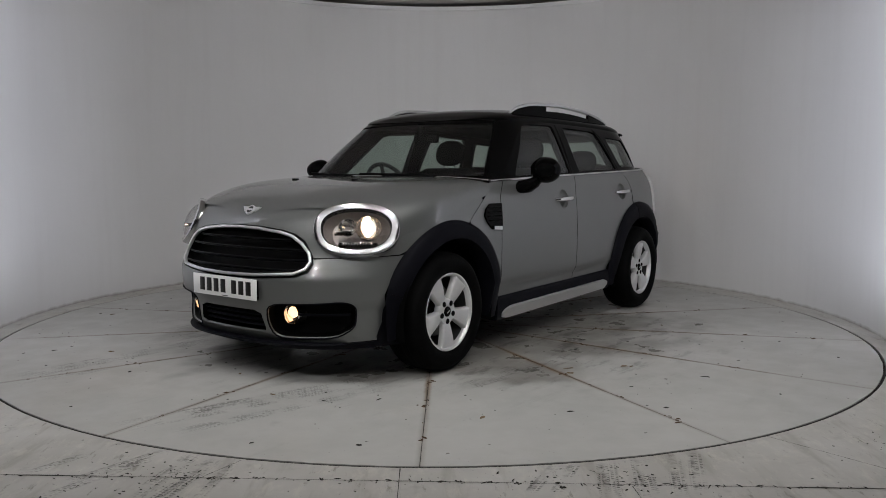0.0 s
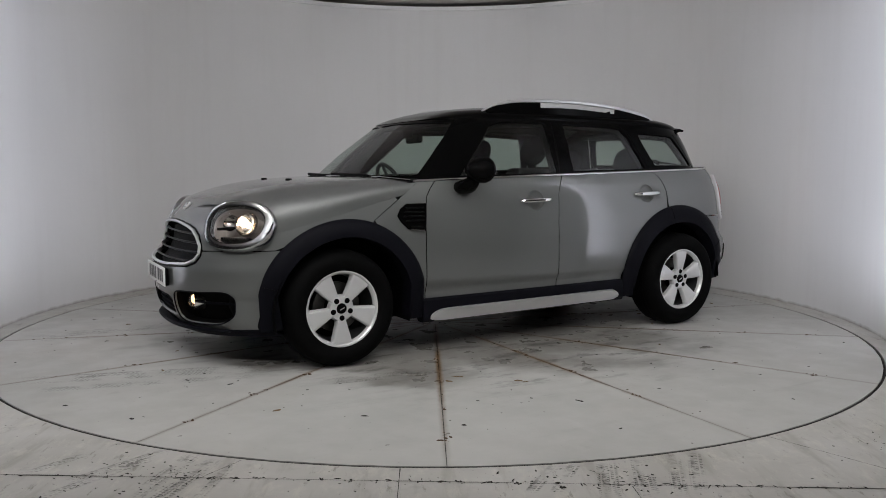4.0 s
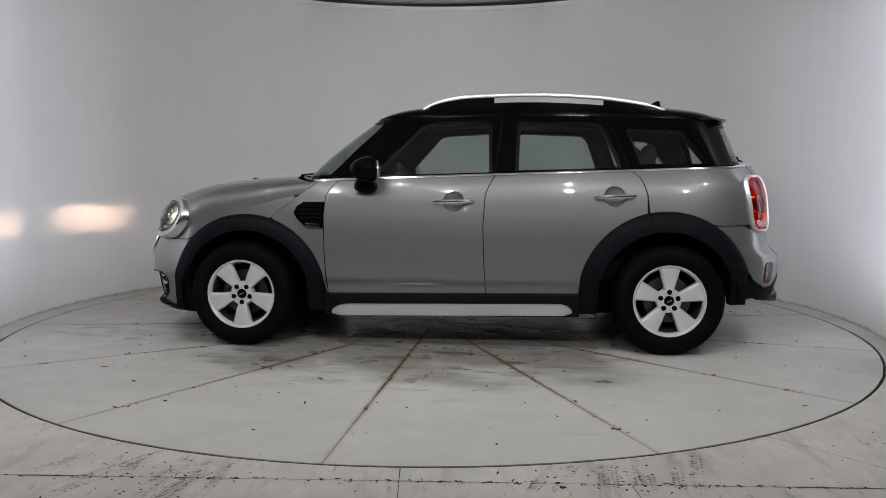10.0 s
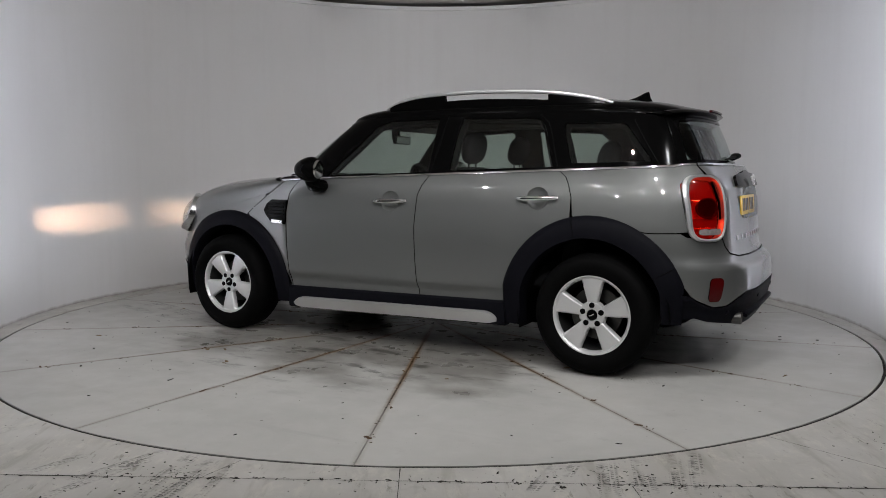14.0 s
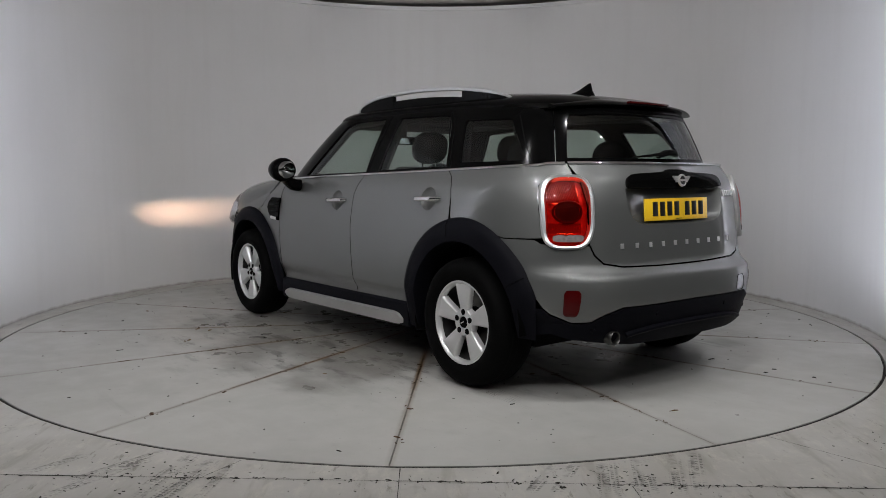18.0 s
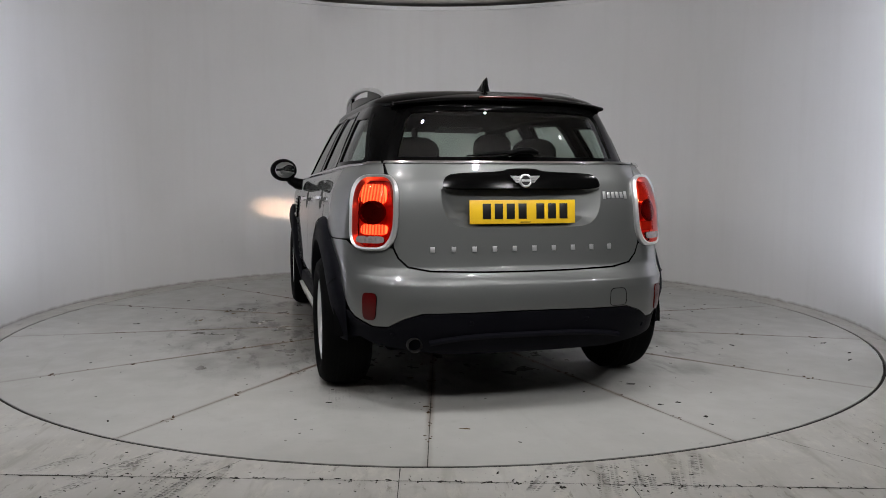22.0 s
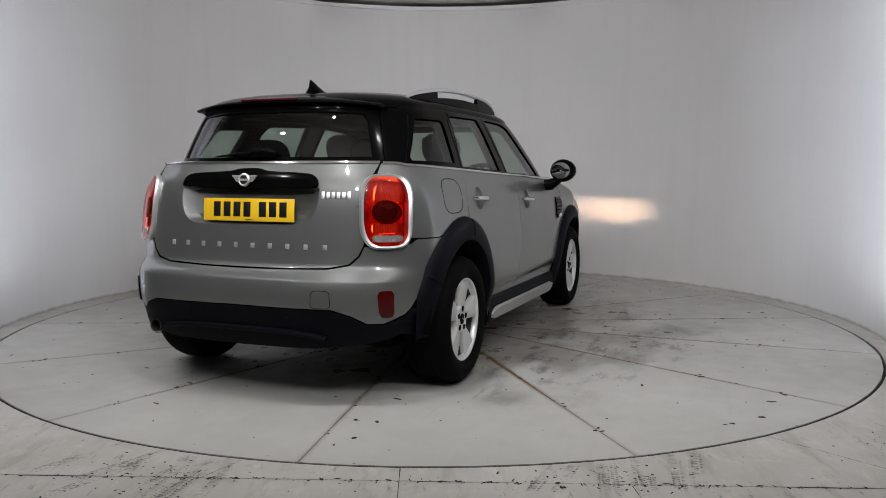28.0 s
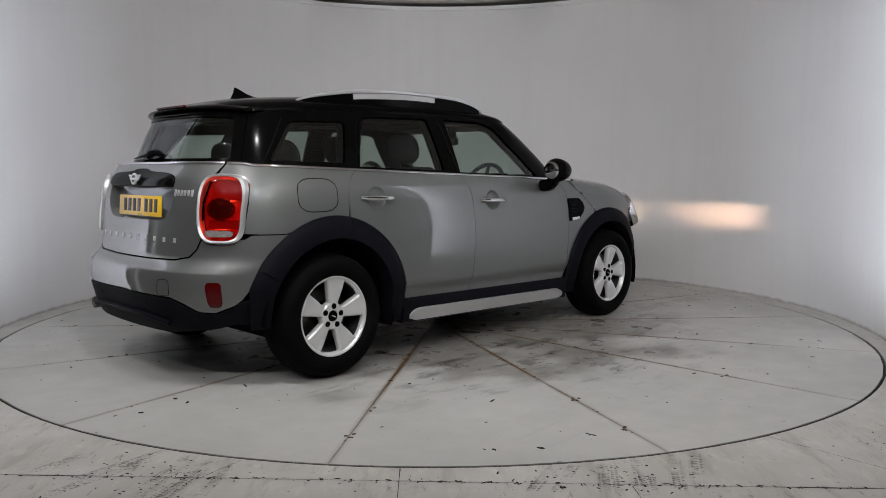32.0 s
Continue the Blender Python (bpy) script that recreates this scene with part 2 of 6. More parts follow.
def wall_material():
    """White wall paint, grubby near the floor, with faint scuffs."""
    m = shader("scuffed_wall", (0.74, 0.735, 0.73), 0.55, 0, 0, 0.025, 1.1, 0.04, 25)
    nt = m.node_tree
    b = nt.nodes["Principled BSDF"]
    old = b.inputs["Base Color"].links[0].from_socket
    tc = nt.nodes.new("ShaderNodeTexCoord")
    sep = nt.nodes.new("ShaderNodeSeparateXYZ")
    nt.links.new(tc.outputs["Object"], sep.inputs[0])
    n = nt.nodes.new("ShaderNodeTexNoise")
    n.inputs["Scale"].default_value, n.inputs["Detail"].default_value = 11, 8
    mp = nt.nodes.new("ShaderNodeMapping")
    mp.inputs["Scale"].default_value = (1, 1, 0.35)
    nt.links.new(tc.outputs["Object"], mp.inputs[0])
    nt.links.new(mp.outputs[0], n.inputs["Vector"])
    reach = nt.nodes.new("ShaderNodeMath")
    reach.operation = "MULTIPLY_ADD"
    reach.inputs[1].default_value, reach.inputs[2].default_value = 0.035, -0.012
    nt.links.new(n.outputs["Fac"], reach.inputs[0])
    over = nt.nodes.new("ShaderNodeMath")
    over.operation = "SUBTRACT"
    nt.links.new(reach.outputs[0], over.inputs[0])
    nt.links.new(sep.outputs[2], over.inputs[1])
    low = nt.nodes.new("ShaderNodeMapRange")
    for i, v in ((1, -0.02), (2, 0.012), (3, 0.0), (4, 0.8)):
        low.inputs[i].default_value = v
    nt.links.new(over.outputs[0], low.inputs[0])
    mx = nt.nodes.new("ShaderNodeMix")
    mx.data_type = "RGBA"
    nt.links.new(low.outputs[0], mx.inputs[0])
    # faint runs down the paint and broad uneven patches
    runs = nt.nodes.new("ShaderNodeTexNoise")
    runs.inputs["Scale"].default_value, runs.inputs["Detail"].default_value = 3.0, 6
    tall = nt.nodes.new("ShaderNodeMapping")
    tall.inputs["Scale"].default_value = (3.2, 3.2, 0.22)
    nt.links.new(tc.outputs["Object"], tall.inputs[0])
    nt.links.new(tall.outputs[0], runs.inputs["Vector"])
    fade = nt.nodes.new("ShaderNodeMapRange")
    for i, v in ((1, 0.50), (2, 0.78), (3, 0.0), (4, 0.11)):
        fade.inputs[i].default_value = v
    nt.links.new(runs.outputs["Fac"], fade.inputs[0])
    mark = nt.nodes.new("ShaderNodeMix")
    mark.data_type = "RGBA"
    nt.links.new(fade.outputs[0], mark.inputs[0])
    nt.links.new(old, mark.inputs[6])
    mark.inputs[7].default_value = (0.56, 0.54, 0.52, 1)
    nt.links.new(mark.outputs[2], mx.inputs[6])
    mx.inputs[7].default_value = (0.20, 0.165, 0.13, 1)
    nt.links.new(mx.outputs[2], b.inputs["Base Color"])
    return m


WALLM = wall_material()

# ---- mesh helpers ----


def mesh_object(name, verts, faces, material, parent=None, label="", smooth=True, normals=None):
    me = bpy.data.meshes.new(name)
    me.from_pydata([tuple(v) for v in verts], [], faces)
    me.materials.append(material)
    if smooth:
        me.polygons.foreach_set("use_smooth", [True] * len(me.polygons))
    me.update()
    if normals:
        me.normals_split_custom_set_from_vertices([tuple(n) for n in normals])
    ob = new(name, me)
    ob.parent = parent
    if label:
        ob["label"] = label
    return ob


def part(name, bm, material, parent, label="", smooth=True, angle=40):
    """Links a bmesh as one mesh object under a thing or a part."""
    bmesh.ops.recalc_face_normals(bm, faces=bm.faces)
    me = bpy.data.meshes.new(name)
    bm.to_mesh(me)
    bm.free()
    me.materials.append(material)
    if smooth:
        me.polygons.foreach_set("use_smooth", [True] * len(me.polygons))
        me.set_sharp_from_angle(angle=radians(angle))
    ob = new(name, me)
    ob.parent = parent
    if label:
        ob["label"] = label
    return ob


def box(size, at=(0, 0, 0), bevel=0.0, turn=None, segments=2):
    bm = bmesh.new()
    bmesh.ops.create_cube(bm, size=1, matrix=Matrix.Diagonal((*size, 1)))
    if bevel:
        bmesh.ops.bevel(bm, geom=bm.edges[:], offset=bevel, segments=segments, profile=0.5, affect="EDGES")
    bm.transform(Matrix.Translation(at) @ (turn or Matrix()))
    return bm


def lathe(profile, steps=48, axis="y", at=(0, 0, 0), closed=False):
    """Turns (radius, offset) pairs round an axis."""
    bm = bmesh.new()
    rings = []
    for i in range(steps):
        a = 2 * math.pi * i / steps
        row = []
        for r, o in profile:
            c, s = r * math.cos(a), r * math.sin(a)
            p = {"x": (o, c, s), "y": (c, o, s), "z": (c, s, o)}[axis]
            row.append(bm.verts.new(Vector(p) + Vector(at)))
        rings.append(row)
    n = len(profile)
    for i in range(steps):
        a, b = rings[i], rings[(i + 1) % steps]
        for j in range(n if closed else n - 1):
            k = (j + 1) % n
            bm.faces.new((a[j], a[k], b[k], b[j]))
    bmesh.ops.remove_doubles(bm, verts=bm.verts, dist=1e-6)
    return bm


def sweep(points, section, closed=False, up=Vector((0, 0, 1)), scale=None):
    """Carries a closed section, (side, up) pairs, along points; the ends are capped."""
    bm = bmesh.new()
    pts = [Vector(p) for p in points]
    n = len(pts)
    rows = []
    for i, p in enumerate(pts):
        a = pts[(i - 1) % n] if closed or i else p
        b = pts[(i + 1) % n] if closed or i < n - 1 else p
        d = (b - a).normalized()
        w = up[i] if isinstance(up, list) else up
        side = d.cross(w).normalized()
        v = side.cross(d).normalized()
        k = scale[i] if scale else 1
        rows.append([bm.verts.new(p + side * s * k + v * t * k) for s, t in section])
    m = len(section)
    for i in range(n if closed else n - 1):
        a, b = rows[i], rows[(i + 1) % n]
        for j in range(m):
            k = (j + 1) % m
            bm.faces.new((a[j], a[k], b[k], b[j]))
    if not closed:
        bm.faces.new(rows[0])
        bm.faces.new(rows[-1][::-1])
    return bm


def round_section(w, h, n=8, p=2.5):
    out = []
    for i in range(n):
        a = 2 * math.pi * i / n
        c, s = math.cos(a), math.sin(a)
        out.append((w / 2 * math.copysign(abs(c) ** (2 / p), c), h / 2 * math.copysign(abs(s) ** (2 / p), s)))
    return out


def curve(*pairs):
    """A smooth line through the pairs, with no overshoot."""
    pairs = sorted(pairs)
    xs, ys = [p[0] for p in pairs], [p[1] for p in pairs]
    d = [(ys[i + 1] - ys[i]) / (xs[i + 1] - xs[i]) for i in range(len(xs) - 1)]
    m = [d[0]] + [0 if d[i - 1] * d[i] <= 0 else 2 * d[i - 1] * d[i] / (d[i - 1] + d[i]) for i in range(1, len(d))] + [d[-1]]

    def f(x):
        if x <= xs[0]:
            return ys[0] + m[0] * (x - xs[0])
        if x >= xs[-1]:
            return ys[-1] + m[-1] * (x - xs[-1])
        i = 0
        while xs[i + 1] < x:
            i += 1
        h = xs[i + 1] - xs[i]
        t = (x - xs[i]) / h
        return ((1 + 2 * t) * (1 - t) ** 2 * ys[i] + t * (1 - t) ** 2 * h * m[i] + t * t * (3 - 2 * t) * ys[i + 1] + t * t * (t - 1) * h * m[i + 1])
    lo, hi = xs[0] - 0.5, xs[-1] + 0.5
    count = 6000
    table = [f(lo + (hi - lo) * k / count) for k in range(count + 1)]
    rate = count / (hi - lo)

    def quick(x):
        k = (x - lo) * rate
        i = min(max(int(k), 0), count - 1)
        return table[i] + (table[i + 1] - table[i]) * (k - i)
    return quick


# ---- the place ----
RING, WALL_R, WALL_Y, TOP = 2.945, 3.115, 0.15, 2.93
OPEN = 64  # half the opening's angle, in degrees


def arc_sheet(r0, r1, z0, z1, a0, a1, steps, cy=0.0):
    """A curved slab between two radii, two heights and two angles."""
    bm = bmesh.new()
    rows = []
    for i in range(steps + 1):
        a = radians(a0 + (a1 - a0) * i / steps)
        c, s = math.cos(a), math.sin(a)
        rows.append([bm.verts.new((r * c, cy + r * s, z)) for r, z in ((r0, z0), (r1, z0), (r1, z1), (r0, z1))])
    for i in range(steps):
        for j in range(4):
            bm.faces.new((rows[i][j], rows[i][(j + 1) % 4], rows[i + 1][(j + 1) % 4], rows[i + 1][j]))
    bm.faces.new(rows[0])
    bm.faces.new(rows[-1][::-1])
    return bm


def build_spot(at, target, r, label, group):
    """A small lamp on a stem from the ceiling, with a round lit face of radius r."""
    lamp = new("spot_lamp")
    lamp.matrix_world = Matrix.Translation(at)
    turn = (target - at).to_track_quat("Z", "Y").to_matrix().to_4x4()
    bm = lathe([(0.0, -0.10), (r + 0.015, -0.10), (r + 0.022, -0.08), (r + 0.022, 0.02), (r + 0.018, 0.02), (r, 0.006)], 20, "z")
    bm.transform(turn)
    part("can", bm, DARK, lamp)
    bm = lathe([(0.0, 0.008), (r, 0.008)], 20, "z")
    bm.transform(turn)
    part("lit_face", bm, SPOTM, lamp, "glowing round lamp face")
    part("stem", lathe([(0.008, 0.03), (0.008, 3.008 - at.z)], 10, "z"), DARK, lamp)
    tagged(lamp, label, "spot lamp", group)


def build_place():
    tagged(part("wall_curved", arc_sheet(WALL_R, WALL_R + 0.12, 0, TOP, -90 + OPEN, 270 - OPEN, 120, WALL_Y), WALLM, None),
           "curved white studio wall with grime along its foot", "wall", kind="structure")
    tagged(part("trim_top", arc_sheet(WALL_R - 0.008, WALL_R + 0.14, TOP + 0.002, TOP + 0.042, -90 + OPEN, 270 - OPEN, 120, WALL_Y), TRIMW, None),
           "white trim ring along the top of the curved wall", "trim", kind="structure")
    bm = bmesh.new()
    bmesh.ops.create_cube(bm, size=1, matrix=Matrix.Translation((0, -2.0, 3.06)) @ Matrix.Diagonal((10, 14, 0.1, 1)))
    tagged(part("ceiling", bm, CEIL, None, smooth=False), "plain pinkish grey ceiling over the studio", "ceiling", kind="structure")
    # floor with a round opening for the turntable
    bm = bmesh.new()
    n = 128
    ring_in, ring_out, low = [], [], []
    for i in range(n):
        a = 2 * math.pi * i / n
        c, s = math.cos(a), math.sin(a)
        k = 1 / max(abs(c), abs(s))
        ring_in.append(bm.verts.new(((RING + 0.007) * c, (RING + 0.007) * s, 0)))
        low.append(bm.verts.new(((RING + 0.007) * c, (RING + 0.007) * s, -0.06)))
        ring_out.append(bm.verts.new((4.9 * c * k, (4.9 if s > 0 else 8.9) * s * k, 0)))
    for i in range(n):
        j = (i + 1) % n
        bm.faces.new((ring_in[i], ring_out[i], ring_out[j], ring_in[j]))
        bm.faces.new((low[i], ring_in[i], ring_in[j], low[j]))
    tagged(part("floor", bm, SLAB, None, smooth=False), "worn grey painted floor with tyre marks", "floor", kind="structure")
    bm = bmesh.new()
    bmesh.ops.create_circle(bm, cap_ends=True, radius=RING + 0.05, segments=96, matrix=Matrix.Translation((0, 0, -0.055)))
    tagged(part("floor_pit", bm, JOINT, None, smooth=False), "dark pit below the turntable", "floor pit", kind="structure")
    # open joints of the fixed floor
    for k, (a, b, w) in enumerate((((-4.0, -2.90), (4.0, -3.27), 0.006), ((-0.13, -2.96), (-0.10, -6.5), 0.006), ((-0.745, -2.87), (-0.86, -3.06), 0.004),
                                   ((1.40, -2.60), (2.6, -4.1), 0.004), ((0.70, -3.13), (0.78, -5.0), 0.004))):
        a, b = Vector((*a, 0.0015)), Vector((*b, 0.0015))
        side = Vector((-(b - a).y, (b - a).x, 0)).normalized() * w / 2
        vs, n = [], 40
        for i in range(n + 1):
            p = a.lerp(b, i / n)
            q = 0.35 + 1.0 * noise.noise(Vector((i * 0.9, k * 7.1, 0.3))) ** 2 * 3
            vs += [p + side * q, p - side * q]
        tagged(mesh_object("floor_joint", vs, [(2 * i, 2 * i + 1, 2 * i + 3, 2 * i + 2) for i in range(n)], JOINT, None, smooth=False),
               "dark open joint between floor slabs", "joint", kind="structure")
    # the dim room round the studio
    for nm, size, at in (("wall_west", (0.1, 13.8, 3), (-4.95, -2.0, 1.5)), ("wall_east", (0.1, 13.8, 3), (4.95, -2.0, 1.5)),
                         ("wall_south", (9.8, 0.1, 3), (0, -8.95, 1.5)), ("wall_north", (9.8, 0.1, 3), (0, 4.95, 1.5))):
        tagged(part(nm, box(size, at), ROOM, None, smooth=False), "plain dark wall of the room round the studio", "wall", kind="structure")
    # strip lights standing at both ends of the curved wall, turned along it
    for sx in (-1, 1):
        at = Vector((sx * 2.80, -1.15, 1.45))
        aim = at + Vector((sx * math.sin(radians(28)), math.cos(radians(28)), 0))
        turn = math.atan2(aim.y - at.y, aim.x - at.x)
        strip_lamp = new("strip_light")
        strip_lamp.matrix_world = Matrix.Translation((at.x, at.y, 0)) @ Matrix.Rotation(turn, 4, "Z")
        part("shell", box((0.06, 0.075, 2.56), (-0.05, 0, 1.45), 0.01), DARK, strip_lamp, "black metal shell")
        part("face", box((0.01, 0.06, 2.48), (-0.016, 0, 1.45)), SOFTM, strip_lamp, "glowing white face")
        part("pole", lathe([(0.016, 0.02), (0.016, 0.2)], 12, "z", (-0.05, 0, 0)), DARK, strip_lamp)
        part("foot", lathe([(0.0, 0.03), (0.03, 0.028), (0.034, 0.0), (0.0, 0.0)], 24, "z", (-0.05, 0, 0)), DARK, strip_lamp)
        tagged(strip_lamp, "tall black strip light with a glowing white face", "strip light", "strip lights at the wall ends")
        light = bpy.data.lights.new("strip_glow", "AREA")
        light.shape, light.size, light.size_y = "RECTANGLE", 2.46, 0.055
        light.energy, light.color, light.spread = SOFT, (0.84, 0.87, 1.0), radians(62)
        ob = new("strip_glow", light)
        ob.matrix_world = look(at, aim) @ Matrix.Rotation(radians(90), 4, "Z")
    # down-lights under the ceiling before the opening: a row for the floor and the car, a row for the wall
    for y, reach, width, drop, wide, share in ((-2.8, 0.8, 2.4, (-1.7, 0.0), 126, 0.74), (-4.8, 0.5, 2.1, (3.2, 2.2), 125, 1.46)):
        for k in (-1.5, -0.5, 0.5, 1.5):
            at = Vector((k * width / 1.5, y, 2.86))
            target = Vector((at.x * reach, *drop))
            build_spot(at, target, 0.03, "small black down-light under the ceiling, lit", "down-lights before the studio")
            light = bpy.data.lights.new("down_glow", "AREA")
            light.shape, light.size = "DISK", 0.06
            light.energy, light.color, light.spread = SPOT * share, (0.985, 0.98, 1.0), radians(wide)
            new("down_glow", light).matrix_world = look(at + (target - at).normalized() * 0.014, target)
    # faint small lamps further back in the dark room
    for x, y, z in ((-1.9, -6.4, 2.05), (-1.2, -6.9, 2.2), (-0.7, -6.2, 1.9), (0.5, -6.5, 2.1), (1.1, -6.9, 1.95), (1.5, -6.2, 2.2), (2.1, -6.6, 2.0), (-2.6, -5.6, 2.15), (2.7, -5.5, 2.1)):
        build_spot(Vector((x, y, z)), Vector((0, 0, 0.9)), 0.011, "small black spot lamp on a ceiling stem, lit", "spot lamps behind the opening")


SEAMS = (8.7, 35.9, 61.5, 87.5, 113.5, 139.7, 166.1, 191.7, 217.6, 244.0, 270.5, 295.0, 319.6, 344.2)


def flakes(rnd, spots):
    """Low, uneven crumbs at (radius, angle, size, longest side against shortest), in one mesh."""
    bm = bmesh.new()
    for r, ang, size, long in spots:
        a, turn, n = radians(ang), rnd.uniform(0, math.pi), rnd.randint(5, 8)
        x, y, h = r * math.cos(a), r * math.sin(a), min(0.004, size * 0.3)
        stretch = rnd.uniform(1, long)
        low, high = [], []
        for k in range(n):
            t = 2 * math.pi * k / n
            q = size * rnd.uniform(0.55, 1.15)
            u, v = q * stretch * math.cos(t), q / stretch * math.sin(t)
            px, py = u * math.cos(turn) - v * math.sin(turn), u * math.sin(turn) + v * math.cos(turn)
            low.append(bm.verts.new((x + px, y + py, 0.0005)))
            high.append(bm.verts.new((x + px * 0.7, y + py * 0.7, h * rnd.uniform(0.6, 1.2))))
        bm.faces.new(high)
        for k in range(n):
            bm.faces.new((low[k], low[(k + 1) % n], high[(k + 1) % n], high[k]))
    return bm


def build_turntable():
    table = new("turntable")
    part("rim", lathe([(RING - 0.007, -0.05), (RING, -0.05), (RING, -0.002), (RING - 0.007, -0.002)], 160, "z", closed=True), JOINT, table, "dark steel rim")
    part("base", lathe([(0, -0.05), (RING - 0.02, -0.05), (RING - 0.02, -0.012), (0, -0.012)], 96, "z"), JOINT, table, "dark base under the plates", smooth=False)
    n = len(SEAMS)
    for i in range(n):
        a0, a1 = SEAMS[i], SEAMS[(i + 1) % n] + (360 if i == n - 1 else 0)
        cols = [0, 0.006, 0.015, 0.03, 0.05, 0.12, 0.3, 0.5, 0.7, 0.88, 0.95, 0.97, 0.985, 0.994, 1]
        rads = [0.12, 0.25, 0.5, 0.8, 1.1, 1.4, 1.7, 2.0, 2.3, 2.6, RING - 0.009]
        vs, fs, edge = [], [], []
        for r in rads:
            g = math.degrees(0.0016 / r)
            for c in cols:
                a = radians(a0 + g + (a1 - a0 - 2 * g) * c)
                vs.append((r * math.cos(a), r * math.sin(a), 0))
                edge.append(r * min(math.sin(a - radians(a0)), math.sin(radians(a1) - a)))
        m = len(cols)
        for j in range(len(rads) - 1):
            for k in range(m - 1):
                fs.append((j * m + k, j * m + m + k, j * m + m + k + 1, j * m + k + 1))
        loop = [j * m for j in range(len(rads))] + [(len(rads) - 1) * m + k for k in range(1, m)] + [j * m + m - 1 for j in range(len(rads) - 2, -1, -1)] + list(range(m - 2, 0, -1))
        base = len(vs)
        for v in loop:
            vs.append((vs[v][0], vs[v][1], -0.01))
            edge.append(0)
        for k in range(len(loop)):
            q = (k + 1) % len(loop)
            fs.append((loop[k], base + k, base + q, loop[q]))
        ob = mesh_object("deck_plate", vs, fs, DECK, table, smooth=False)
        at = ob.data.attributes.new("edge", "FLOAT", "POINT")
        at.data.foreach_set("value", edge)
    # crumbs of mud, bits of leaf and rust at the plates' bolts
    rnd = random.Random(11)
    spots = [(rnd.uniform(0.4, RING - 0.1) ** 0.8 * 1.2, rnd.uniform(0, 360), rnd.uniform(0.003, 0.009), 1.8) for _ in range(230)]
    spots += [(rnd.uniform(2.0, 2.8), rnd.uniform(0, 360), rnd.uniform(0.008, 0.015), 2.2) for _ in range(26)]
    tagged(part("dried_mud", flakes(rnd, [s for s in spots if s[0] < RING - 0.06]), MUD, table, "dark dried crumbs of mud", smooth=False), kind="stuff")
    tagged(part("leaf_litter", flakes(rnd, [(rnd.uniform(1.2, 2.8), rnd.uniform(0, 360), rnd.uniform(0.010, 0.022), 2.2) for _ in range(20)]), LEAFBIT, table, "tan bits of dry leaf", smooth=False), kind="stuff")
    rust = []
    for seam in SEAMS:
        for r in (1.25, 1.72, 2.2, 2.62):
            for _ in range(rnd.randint(1, 5)):
                q = r + rnd.gauss(0, 0.035)
                rust.append((q, seam + math.degrees(rnd.gauss(0, 0.016) / q), rnd.uniform(0.004, 0.014), 1.8))
        for _ in range(16):
            q = rnd.uniform(0.6, 2.7)
            rust.append((q, seam + math.degrees(rnd.gauss(0, 0.004) / q), rnd.uniform(0.003, 0.007), 2.4))
    tagged(part("rust", flakes(rnd, rust), RUSTM, table, "brown rust flakes along the joints", smooth=False), kind="stuff")
    part("hub_cover", lathe([(0, 0.0), (0.119, 0.0), (0.119, -0.01), (0, -0.01)], 40, "z"), DECK, table, smooth=False)
    return tagged(table, "round grey steel turntable with radial plates and rusty joints", "turntable")


def build_floor_dirt():
    """Dark crumbs in the joints and along the wheel tracks of the fixed floor."""
    rnd, spots = random.Random(5), []
    for _ in range(150):
        x = rnd.gauss(0.1, 1.1)
        spots.append((x, -3.085 - 0.046 * x + rnd.gauss(0, 0.006), rnd.uniform(0.003, 0.009), 2.6))
    for cx, cy, n in ((-0.95, -3.05, 70), (-1.2, -2.95, 30), (0.72, -3.05, 60), (0.4, -3.05, 30), (-1.95, -2.5, 14), (-0.12, -3.0, 12), (1.9, -2.7, 12)):
        spots += [(cx + rnd.gauss(0, 0.12), cy + rnd.gauss(0, 0.12), rnd.uniform(0.002, 0.007), 2.4) for _ in range(n)]
    spots += [(rnd.uniform(-2.6, 2.6), rnd.uniform(-3.5, -2.2), rnd.uniform(0.002, 0.006), 2.0) for _ in range(120)]
    spots += [(0.44, -3.10, 0.011, 3.5), (0.45, -3.14, 0.013, 3.5)]
    polar = [(math.hypot(x, y), math.degrees(math.atan2(y, x)), q, k) for x, y, q, k in spots if math.hypot(x, y) > RING + 0.03]
    tagged(part("floor_dirt", flakes(rnd, polar), MUD, None, smooth=False), "dark crumbs of dirt on the floor and in its joints", "dirt", kind="stuff")


build_place()
build_floor_dirt()
TABLE = build_turntable()

# ---- the car: its surfaces. x forward, y to its left, z up, origin on the ground midway between the axles ----
BELT = curve((1.0, 1.05), (0.83, 1.057), (0.42, 1.072), (-0.27, 1.094), (-1.1, 1.120), (-1.68, 1.140), (-2.0, 1.152))
SIDE = curve((0.16, 0.79), (0.30, 0.818), (0.395, 0.827), (0.425, 0.845), (0.45, 0.856), (0.60, 0.866), (0.72, 0.868), (0.80, 0.865), (0.90, 0.855), (0.95, 0.848), (1.02, 0.832), (1.08, 0.805), (1.12, 0.782), (1.2, 0.735))
NOSE = curve((0.16, 2.04), (0.24, 2.11), (0.30, 2.145), (0.45, 2.168), (0.55, 2.172), (0.62, 2.142), (0.68, 2.108), (0.76, 2.082), (0.82, 2.056), (0.86, 2.030), (0.893, 2.0), (0.93, 1.955), (0.97, 1.89))
TAIL = curve((0.16, -1.97), (0.27, -2.05), (0.40, -2.10), (0.52, -2.115), (0.60, -2.105), (0.64, -2.06), (0.68, -2.035), (0.80, -2.022), (0.95, -2.01), (1.06, -1.985), (1.14, -1.94), (1.2, -1.9))
